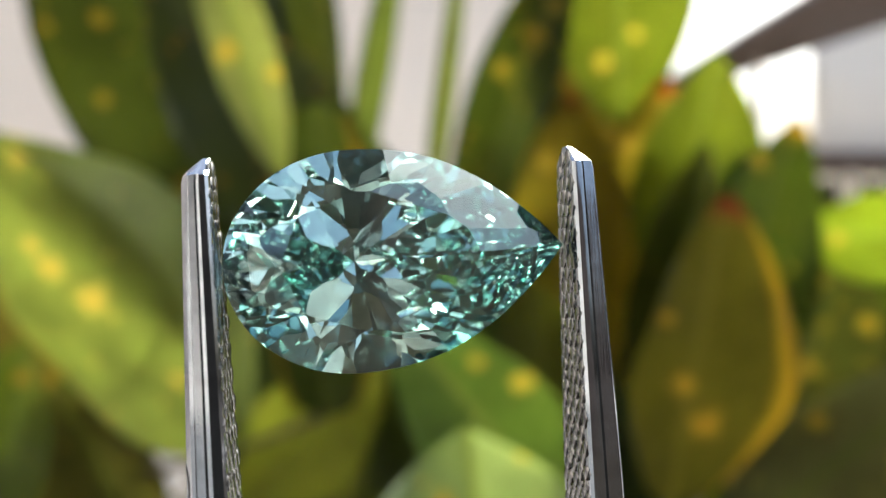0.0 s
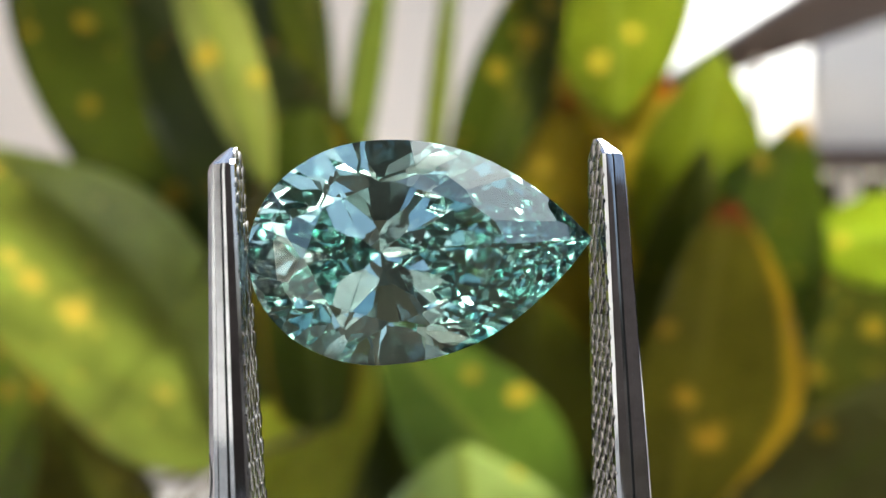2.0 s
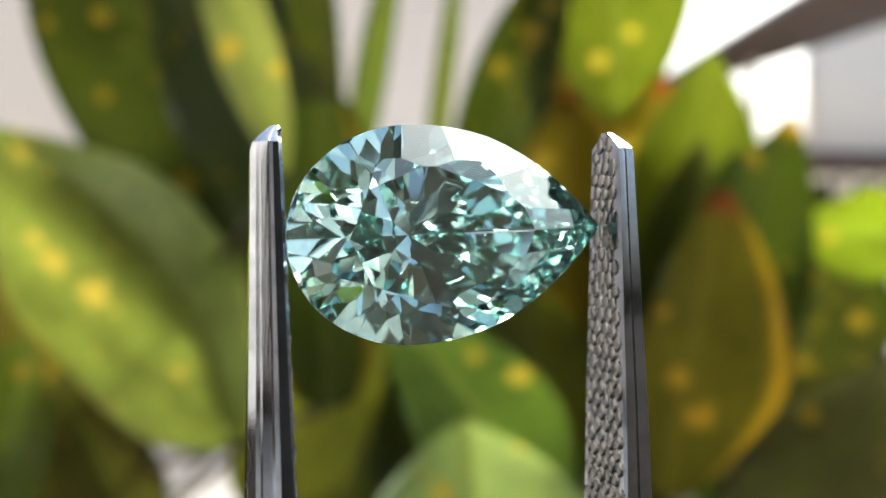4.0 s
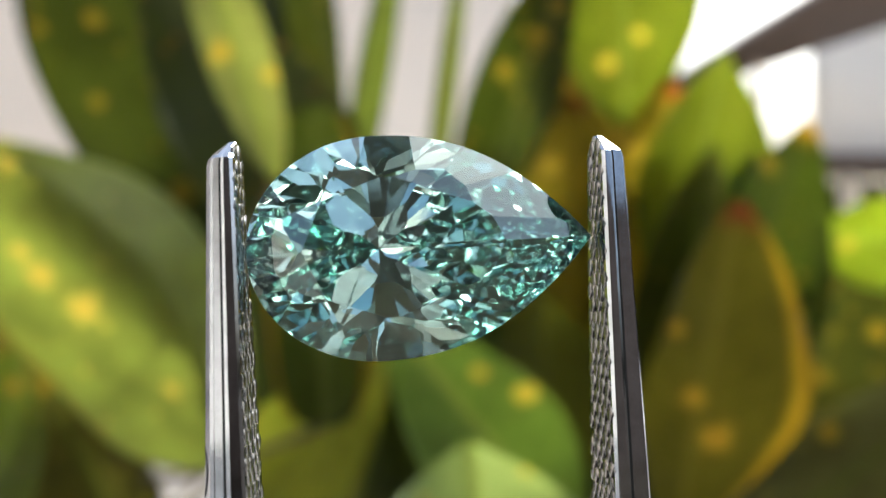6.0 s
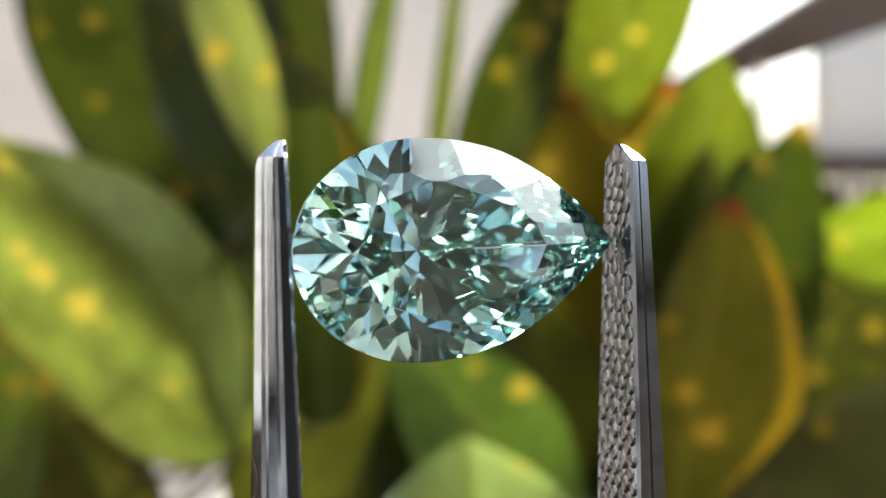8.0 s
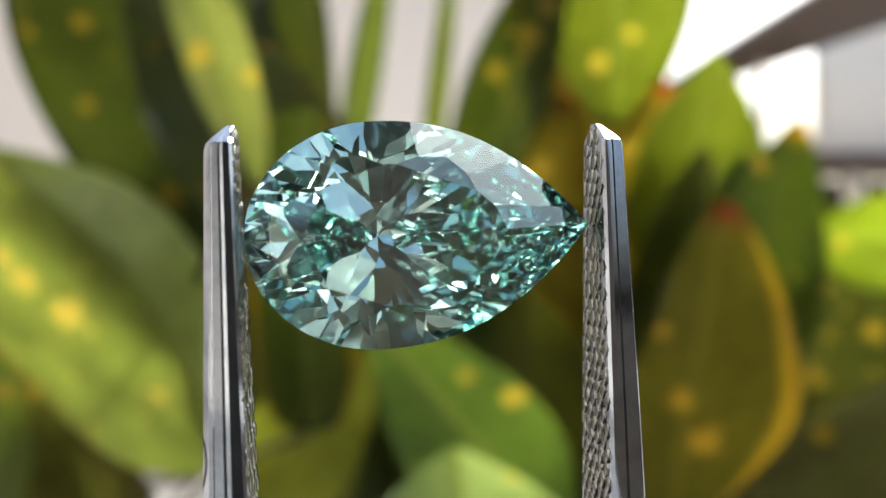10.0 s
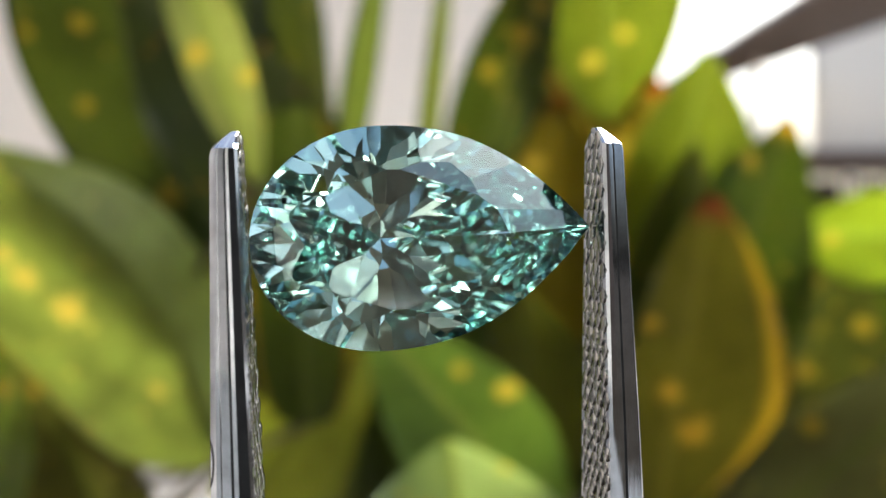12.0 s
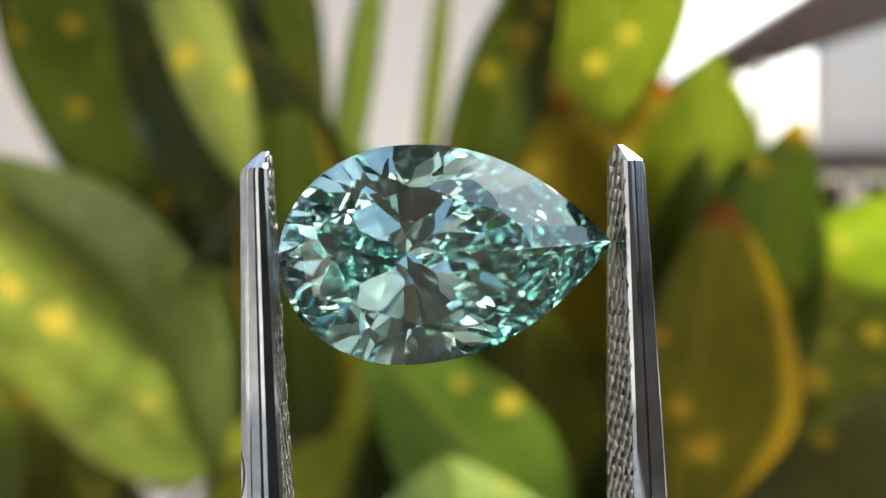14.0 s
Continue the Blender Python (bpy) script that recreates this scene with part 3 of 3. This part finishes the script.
mat = leaf_material("dark_leaf", (0.05, 0.08, 0.01), (0.1, 0.13, 0.03), (0.38, 0.29, 0.04), freckles=0.06, width=0.0719, length=0.1229)
croton_leaf(croton, (0.2000, 0.4700, 0.5103), (0.1739, 0.4600, 0.6300), 0.0719, 0, mat, label='dark green spotted leaf')
stalk(croton, (0.140, 0.500, 0.450), (0.2000, 0.4700, 0.5103), 0.0022, 0.0014, 0.004)
mat = leaf_material("dark_leaf", (0.06, 0.085, 0.014), (0.1, 0.13, 0.03), (0.38, 0.29, 0.04), freckles=0.05, width=0.0910, length=0.1454)
croton_leaf(croton, (0.0108, 0.5200, 0.5197), (0.0285, 0.5000, 0.6626), 0.0910, 0, mat, label='dark green spotted leaf')
stalk(croton, (-0.020, 0.520, 0.460), (0.0108, 0.5200, 0.5197), 0.0022, 0.0014, 0.004)
mat = leaf_material("dark_leaf", (0.06, 0.085, 0.014), (0.1, 0.13, 0.03), (0.38, 0.29, 0.04), freckles=0.05, width=0.0789, length=0.1414)
croton_leaf(croton, (-0.0387, 0.5200, 0.5198), (-0.0429, 0.5000, 0.6597), 0.0789, 0, mat, label='dark green spotted leaf')
stalk(croton, (-0.020, 0.520, 0.460), (-0.0387, 0.5200, 0.5198), 0.0022, 0.0014, 0.004)
mat = leaf_material("dark_leaf", (0.06, 0.085, 0.014), (0.1, 0.13, 0.03), (0.38, 0.29, 0.04), freckles=0.05, width=0.0874, length=0.1581)
croton_leaf(croton, (0.1383, 0.5000, 0.4927), (0.0844, 0.4800, 0.6400), 0.0874, 0, mat, label='dark green spotted leaf')
stalk(croton, (0.140, 0.500, 0.433), (0.1383, 0.5000, 0.4927), 0.0022, 0.0014, 0.004)
mat = leaf_material("olive_leaf", (0.14, 0.1, 0.015), (0.1, 0.13, 0.03), (0.38, 0.29, 0.04), freckles=0.2, width=0.0618, length=0.1404)
croton_leaf(croton, (0.0284, 0.5000, 0.5942), (0.0660, 0.4900, 0.7180), 0.0618, 10, mat, label='dull olive leaf')
stalk(croton, (-0.020, 0.520, 0.534), (0.0284, 0.5000, 0.5942), 0.0022, 0.0014, 0.004)
mat = leaf_material("orange_leaf", (0.2, 0.15, 0.02), (0.4, 0.28, 0.05), (0.66, 0.53, 0.1), through_light=0.5, width=0.0553, length=0.1050)
croton_leaf(croton, (0.0853, 0.4700, 0.5777), (0.0823, 0.4600, 0.6822), 0.0553, 0, mat, label='orange-yellow leaf with a red tip')
stalk(croton, (0.140, 0.500, 0.518), (0.0853, 0.4700, 0.5777), 0.0022, 0.0014, 0.004)
mat = leaf_material("dark_leaf", (0.06, 0.085, 0.014), (0.1, 0.13, 0.03), (0.38, 0.29, 0.04), freckles=0.1, width=0.0700, length=0.1357)
croton_leaf(croton, (-0.2020, 0.5200, 0.4211), (-0.2120, 0.5000, 0.5531), 0.0700, 0, mat, label='dark green spotted leaf')
stalk(croton, (-0.160, 0.470, 0.361), (-0.2020, 0.5200, 0.4211), 0.0022, 0.0014, 0.004)
mat = leaf_material("spotted_leaf", (0.36, 0.40, 0.07), (0.26, 0.28, 0.06), (0.62, 0.44, 0.05), through_light=0.55, spots=((-0.0178, 0.0615, 0.005), (-0.0059, 0.0707, 0.0063)), width=0.0461, length=0.0905)
croton_leaf(croton, (-0.0800, 0.3600, 0.4940), (-0.0240, 0.3450, 0.5640), 0.0461, 10, mat, label='dark leaf with many yellow spots')
stalk(croton, (-0.160, 0.470, 0.418), (-0.0800, 0.3600, 0.4940), 0.0022, 0.0014, 0.004)

# added leaf, set behind the broad pale leaf to shade its upper half
mat = leaf_material("dark_leaf", (0.05, 0.064, 0.014), (0.06, 0.07, 0.02), (0.28, 0.16, 0.03), freckles=0.10, through_light=0.12, width=0.0600, length=0.1452)
croton_leaf(croton, (-0.0270, 0.3580, 0.5850), (-0.1120, 0.3330, 0.7000), 0.0600, 0, mat, label='dark green spotted leaf')
stalk(croton, (-0.020, 0.520, 0.530), (-0.0270, 0.3580, 0.5850), 0.0022, 0.0014, 0.004)
mat = leaf_material("mottled_leaf", (0.15, 0.14, 0.03), (0.2, 0.17, 0.05), (0.42, 0.28, 0.04), freckles=0.3, width=0.0520, length=0.1130)
croton_leaf(croton, (-0.2050, 0.4600, 0.5050), (-0.2230, 0.4400, 0.6160), 0.0520, 10, mat, label='olive leaf mottled with ochre')
stalk(croton, (-0.160, 0.470, 0.440), (-0.2050, 0.4600, 0.5050), 0.0022, 0.0014, 0.004)
mat = leaf_material("olive_leaf", (0.135, 0.145, 0.022), (0.17, 0.18, 0.04), (0.42, 0.31, 0.05), freckles=0.08, through_light=0.5, width=0.0460, length=0.0810)
croton_leaf(croton, (0.0447, 0.3600, 0.5079), (0.0303, 0.3500, 0.5867), 0.0460, 0, mat, label='dull olive leaf')
stalk(croton, (0.140, 0.500, 0.440), (0.0447, 0.3600, 0.5079), 0.0022, 0.0014, 0.004)


# ---- the tweezers ----
MM = 0.001
tweezers = tagged(new("tweezers"), "polished steel tweezers with knurled tips gripping the gemstone", "tweezers")


def arm_section(z, top):
    """Thickness, depth and inward place of an arm at height z in mm."""
    s = max(0.0, (top - z))
    thick = 0.60 + 0.037 * s if s < 14 else 1.12 - 0.003 * (s - 14)
    depth = 1.55 + 0.10 * min(s, 9.0) + 0.045 * max(0.0, min(s - 9, 40))
    return thick, depth


def arm(side, x_top, top, lean, twist, label):
    """One arm: flat inner face, chamfered edges, rounded back, pointed tip; it runs down and bows to meet the other arm."""
    bm = bmesh.new()
    rings = []
    heights = [top - 0.001, top - 0.10, top - 0.25, top - 0.38, top - 0.5, top - 0.7] + [top - 0.5 - 1.0 * i for i in range(1, 15)] + [top - 15 - 5 * i for i in range(1, 19)]
    for z in heights:
        thick, depth = arm_section(z, top)
        thick *= 1.16 if side > 0 else 1.36
        s = top - z
        narrow = min(1.0, 0.22 + s / 0.5 * 0.78)
        lower = 0.30 + 0.70 * math.sin(math.pi / 2 * min(1.0, s / 0.7))
        hw = depth / 2 * narrow
        t = thick * lower
        down = max(0.0, s - 12) / 93.0
        foot = x_top + lean * 12
        bow = side * 2.2 * math.sin(math.pi * down) * down + (-0.4 + side * 0.35 - foot) * down * down * (3 - 2 * down)
        x0 = x_top + lean * min(s, 12) + bow
        ch = min(0.10, hw * 0.3)
        prof = [(0, -hw + ch), (0, hw - ch), (ch * 0.8, hw)]
        if side > 0:
            prof += [(t * 0.28, hw * 0.97), (t * 0.78, hw * 0.76), (t * 0.96, hw * 0.42), (t, 0.0), (t * 0.985, -hw * 0.55),
                     (t * 0.93, -hw * 0.84), (t * 0.86, -hw * 0.93), (t * 0.46, -hw * 0.985), (t * 0.40, -hw * 0.965), (t * 0.30, -hw * 0.995)]
        else:
            prof += [(t * 0.28, hw * 0.97), (t * 0.78, hw * 0.76), (t * 0.96, hw * 0.42), (t, 0.0), (t * 0.96, -hw * 0.40),
                     (t * 0.80, -hw * 0.66), (t * 0.70, -hw * 0.72), (t * 0.66, -hw * 0.80), (t * 0.46, -hw * 0.91), (t * 0.40, -hw * 0.90), (t * 0.30, -hw * 0.97)]
        prof.append((ch * 0.8, -hw))
        c, sn = math.cos(radians(twist)), math.sin(radians(twist))
        rings.append([bm.verts.new(((x0 + side * (px * c) - py * sn * 1.0) * MM, (py * c + px * sn * side) * MM, z * MM)) for px, py in prof])
    n = len(rings[0])
    for r0, r1 in zip(rings, rings[1:]):
        for j in range(n):
            bm.faces.new((r0[j], r0[(j + 1) % n], r1[(j + 1) % n], r1[j]))
    bm.faces.new(rings[0])
    bm.faces.new(rings[-1])
    ob = part("arm", bm, STEEL, tweezers, label, shade=True)
    for p in ob.data.polygons:
        p.use_smooth = True
    ob.data.set_sharp_from_angle(angle=radians(24))
    # raised pebble grip on the inner face
    gm = bmesh.new()
    rng = random.Random(7 + side)
    z = top - 0.35
    row = 0
    while z > top - 16:
        _, depth = arm_section(z, top)
        hw = depth / 2 - 0.17
        narrow = min(1.0, 0.2 + (top - z) / 0.6)
        hw *= narrow
        count = max(1, int(2 * hw / 0.43))
        for i in range(count):
            py = -hw + (i + 0.5 + 0.5 * (row % 2) - 0.25) * 2 * hw / count
            zz = z + rng.uniform(-0.05, 0.05)
            py += rng.uniform(-0.06, 0.06)
            c, sn = math.cos(radians(twist)), math.sin(radians(twist))
            x0 = x_top + lean * (top - zz)
            ry, rz, h = rng.uniform(0.22, 0.29), rng.uniform(0.25, 0.34), rng.uniform(0.03, 0.06)
            py = max(ry + 0.06 - depth / 2, min(depth / 2 - 0.06 - ry, py))
            rings2 = []
            for lev, (f, up) in enumerate(((1.0, -0.01), (0.85, h * 0.6), (0.5, h))):
                ring = []
                for k in range(8):
                    q = 2 * math.pi * k / 8
                    yy, qz, px = py + ry * f * math.cos(q), zz + rz * f * math.sin(q) - up * 0.4, -up
                    ring.append(gm.verts.new(((x0 + side * px * c - yy * sn) * MM, (yy * c + px * sn * side) * MM, qz * MM)))
                rings2.append(ring)
            for q0, q1 in zip(rings2, rings2[1:]):
                for k in range(8):
                    gm.faces.new((q0[k], q0[(k + 1) % 8], q1[(k + 1) % 8], q1[k]))
            gm.faces.new(rings2[-1])
        z -= 0.39
        row += 1
    grip = part("grip", gm, GRIP_STEEL, ob, "rough pebbled grip of grey steel", shade=True)
    tagged(grip, kind="stuff")
    return ob


arm_r = arm(1, 4.72, 2.90, 0.018, 0.0, "polished steel arm with a chamfered tip")
arm_l = arm(-1, -5.66, 2.55, 0.050, -8.0, "polished steel arm with an etched curved line")
# welded heel where the two arms meet
boxed("heel", (-1.7 * MM, -1.9 * MM, -104 * MM), (0.9 * MM, 1.9 * MM, -95 * MM), STEEL, tweezers, "solid steel heel", 0.0004)
# etched curve on the back of one arm
bm = bmesh.new()
ring0 = []
for i in range(25):
    q = math.pi * (-0.5 + i / 24)
    pts = []
    for r in (0.66, 0.74):
        zc = -6.6 + r * 1.2 * math.sin(q)
        yy = -0.10 - 0.55 * math.cos(q) * r / 0.7
        pts.append((yy, zc))
    ring0.append(pts)
for (a0, a1), (b0, b1) in zip(ring0, ring0[1:]):
    quad = []
    for yy, zc in (a0, a1, b1, b0):
        thick, depth = arm_section(zc, 2.55)
        hw, u = depth / 2, abs(yy) / (depth / 2)
        px = thick * 1.36 * (1 - 0.1 * u if u < 0.4 else 0.96 - 0.62 * (u - 0.4)) + 0.015
        s = 2.55 - zc
        c, sn = math.cos(radians(-8.0)), math.sin(radians(-8.0))
        x0 = -5.66 + 0.050 * s
        quad.append(bm.verts.new(((x0 - px * c - yy * sn) * MM, (yy * c - px * sn) * MM, zc * MM)))
    bm.faces.new(quad)
bmesh.ops.remove_doubles(bm, verts=bm.verts, dist=1e-7)
bmesh.ops.solidify(bm, geom=bm.faces[:], thickness=0.000004)
part("etched_line", bm, MARK, arm_l, "thin black etched curve")


# ---- the gemstone ----
def pear_outline(n=48):
    """Girdle of a pear cut in mm: round head towards -x, point towards +x."""
    head, tail, half, pts = 3.79, 6.27, 3.235, []
    for i in range(n):
        u = 1 - (1 - i / n) ** 1.0
        pts.append((tail * (1 - u), half * (1 - (1 - u) ** 2.28)))
    for i in range(n + 1):
        q = math.pi / 2 * i / n
        pts.append((-head * math.sin(q), half * math.cos(q)))
    return pts + [(x, -z) for x, z in pts[1:-1]][::-1]


def support(outline, phi):
    return max(x * math.cos(phi) + z * math.sin(phi) for x, z in outline)


def pear_gem():
    outline = pear_outline()
    crown, pav, girdle = 1.0, 2.9, 0.13
    bm = bmesh.new()
    lo = [bm.verts.new((x, -1.4, z)) for x, z in outline]
    hi = [bm.verts.new((x, 3.4, z)) for x, z in outline]
    n = len(outline)
    bm.faces.new(lo)
    bm.faces.new(hi[::-1])
    for i in range(n):
        bm.faces.new((lo[i], lo[(i + 1) % n], hi[(i + 1) % n], hi[i]))
    bmesh.ops.recalc_face_normals(bm, faces=bm.faces)

    def cut(phi, y0, s0, y1, s1):
        """Keeps what lies inside the facet that runs from distance s0 at depth y0 to s1 at depth y1, square to phi."""
        c, s = math.cos(phi), math.sin(phi)
        a_, b_ = Vector((c * s0, y0, s * s0)), Vector((c * s1, y1, s * s1))
        nor = Vector((-s, 0, c)).cross(b_ - a_).normalized()
        if nor.dot(Vector((c, 0, s))) < 0:
            nor = -nor
        g = bmesh.ops.bisect_plane(bm, geom=bm.verts[:] + bm.edges[:] + bm.faces[:], dist=1e-6, plane_co=a_, plane_no=nor, clear_outer=True)
        edges = [e_ for e_ in g["geom_cut"] if isinstance(e_, bmesh.types.BMEdge) and e_.is_boundary]
        if len(edges) > 2:
            bmesh.ops.edgeloop_fill(bm, edges=edges)

    g = bmesh.ops.bisect_plane(bm, geom=bm.verts[:] + bm.edges[:] + bm.faces[:], dist=1e-6, plane_co=(0, -crown, 0), plane_no=(0, -1, 0), clear_outer=True)
    bmesh.ops.edgeloop_fill(bm, edges=[e_ for e_ in g["geom_cut"] if isinstance(e_, bmesh.types.BMEdge) and e_.is_boundary])
    mains = [radians(q) for q in (0, 51, 88, 132, 180, 228, 272, 309)]
    table = 0.545
    for i, phi in enumerate(mains):
        nxt = mains[(i + 1) % 8] + (2 * math.pi if i == 7 else 0)
        gap = (nxt - phi) / 2
        h = support(outline, phi)
        k = table / math.cos(radians(22.5)) + 0.012
        cut(phi, -0.0, h, -crown, h * k)
        mid = phi + gap
        hm = support(outline, mid)
        cut(mid, -crown, hm * table * 1.015, -crown + 0.42, hm * table * 1.015 + 1.05)
        for f in (0.25, 0.75):
            p2 = phi + (nxt - phi) * f
            h2 = support(outline, p2)
            delta = min((nxt - phi) * 0.25, radians(14))
            kk = 1 - (1 - (1 - (1 - k) * 0.5) / math.cos(delta)) / 0.5
            cut(p2, 0.0, h2, -crown, h2 * kk)

    def pavilion(phi, degrees, inset=0.0):
        h_ = support(outline, phi) - inset
        cut(phi, girdle, h_, girdle + 1.0, h_ - 1.0 / math.tan(radians(degrees)))

    mains = [radians(q) for q in (36, 60, 90, 132, 180, 228, 270, 300, 324)]
    # mains that meet in the culet, long lower halves, and short facets along the girdle
    for i, phi in enumerate(mains):
        nxt = mains[(i + 1) % 9] + (2 * math.pi if i == 8 else 0)
        step = nxt - phi
        pavilion(phi, math.degrees(math.atan2(pav, support(outline, phi))))
        for f in (0.25, 0.75):
            p2 = phi + step * f
            if math.cos(p2) > 0.93 or math.cos(p2) < -0.35:
                continue
            h2 = support(outline, p2)
            s2 = h2 * (1 / math.cos(min(step * 0.25, radians(13))) - 1) * 0.32
            cut(p2, girdle, h2, girdle + pav, s2)
    # short star facets round the culet
    for i, phi in enumerate(mains):
        nxt = mains[(i + 1) % 9] + (2 * math.pi if i == 8 else 0)
        mid = (phi + nxt) / 2
        if math.cos(mid) > 0.9:
            continue
        hm = support(outline, mid)
        cut(mid, girdle + 0.56 * pav, hm * 0.45, girdle + 0.95 * pav, hm * 0.02)
    rng = random.Random(5)
    for q in range(34, 92, 6):
        for sign in (1, -1):
            p3 = radians(q + rng.uniform(-1.5, 1.5)) * sign
            steep = math.degrees(math.atan2(pav, support(outline, p3)))
            pavilion(p3, steep + rng.uniform(2.0, 9.0), -0.01)
            pavilion(p3 + radians(2.5), steep + rng.uniform(0.5, 2.5), -rng.uniform(0.10, 0.22))
    for q in (104, 119, 144, 168):
        for sign in (1, -1):
            p3 = radians(q + rng.uniform(-2.0, 2.0)) * sign
            pavilion(p3, math.degrees(math.atan2(pav, support(outline, p3))) + rng.uniform(5.0, 9.0), -0.02)
    for q in range(97, 180, 8):
        for sign in (1, -1):
            p3 = radians(q + rng.uniform(-2.0, 2.0)) * sign
            pavilion(p3, math.degrees(math.atan2(pav, support(outline, p3))) + rng.uniform(11.0, 17.0), -0.005)
    bmesh.ops.remove_doubles(bm, verts=bm.verts, dist=1e-4)
    # the pear's axis leans up towards its point; its point touches the knurled arm
    place = Matrix.Translation((-1.63, 0, -0.425)) @ Matrix.Rotation(radians(-3.4), 4, "Y")
    bmesh.ops.transform(bm, matrix=Matrix.Scale(MM, 4) @ place, verts=bm.verts)
    bmesh.ops.recalc_face_normals(bm, faces=bm.faces)
    stone = tagged(new("gemstone"), "teal pear-cut faceted gemstone held between the steel tweezer tips", "gemstone")
    # one closed stone, named by its zones
    zones = {"table": [], "crown": [], "girdle": [], "pavilion": []}
    for f in bm.faces:
        f.normal_update()
        y = f.normal.y
        zones["table" if y < -0.999 else "crown" if y < -0.05 else "girdle" if y < 0.05 else "pavilion"].append([v.co.copy() for v in f.verts])
    bm.free()
    words = {"table": "large flat clear table facet", "crown": "bright sloping crown facets", "girdle": "thin rim of the stone", "pavilion": "deep teal lower facets"}
    for zone, faces in zones.items():
        zm = bmesh.new()
        for corners in faces:
            zm.faces.new([zm.verts.new(c) for c in corners])
        bmesh.ops.remove_doubles(zm, verts=zm.verts, dist=1e-8)
        part(zone, zm, GEM, stone, words[zone], turned=False)
    return stone


gem = pear_gem()


# ---- what moves ----
HELD_WAY = [
    (0, pose(-0.00400, 0.01791, EYE + -0.00135, -1.02, -1.59, 11.66)),
    (0.5, pose(-0.00213, 0.02492, EYE + 0.00047, 0.21, -0.27, 19.08)),
    (1, pose(0.00155, 0.03529, EYE + 0.00253, 1.24, 0.88, 24.33)),
    (1.5, pose(0.00690, 0.03793, EYE + 0.00346, -0.19, 0.81, 11.24)),
    (2, pose(-0.00080, 0.02746, EYE + 0.00132, -0.83, -0.28, 8.52)),
    (2.5, pose(-0.00014, 0.02567, EYE + 0.00067, 0.66, 0.06, 18.57)),
    (5, pose(-0.00926, 0.00871, EYE + -0.00301, -0.50, -0.39, 21.53)),
    (5.5, pose(-0.01150, 0.01042, EYE + -0.00168, -1.43, -1.21, 12.26)),
    (6, pose(-0.00364, 0.02643, EYE + 0.00062, -1.67, -0.46, 8.19)),
    (6.5, pose(0.00142, 0.04034, EYE + 0.00346, -0.95, 0.92, 22.92)),
    (7, pose(0.00918, 0.04935, EYE + 0.00446, 0.98, 1.61, 22.07)),
    (7.5, pose(0.00407, 0.02996, EYE + 0.00039, -0.51, -0.17, 12.72)),
    (8, pose(-0.00069, 0.02411, EYE + -0.00067, 0.92, 0.05, 20.81)),
    (10.5, pose(0.00294, 0.03070, EYE + 0.00149, 0.76, -0.03, 11.57)),
    (11, pose(0.00390, 0.03096, EYE + 0.00107, 1.44, 0.45, 16.15)),
    (11.5, pose(0.00362, 0.02963, EYE + 0.00056, -0.58, 1.07, 24.06)),
    (12, pose(0.00308, 0.02479, EYE + -0.00013, 2.37, -0.13, 12.81)),
    (12.5, pose(0.00398, 0.02382, EYE + -0.00103, -0.86, -0.02, 8.51)),
    (13, pose(0.00793, 0.03823, EYE + 0.00120, 1.10, 1.17, 22.11)),
    (13.5, pose(0.00332, 0.02727, EYE + 0.00025, -0.12, 0.29, 15.24)),
    (14, pose(0.00453, 0.03566, EYE + 0.00179, 1.10, -0.02, 10.62)),
]


def motions():
    walk(tweezers, HELD_WAY)
    walk(gem, HELD_WAY)


motions()
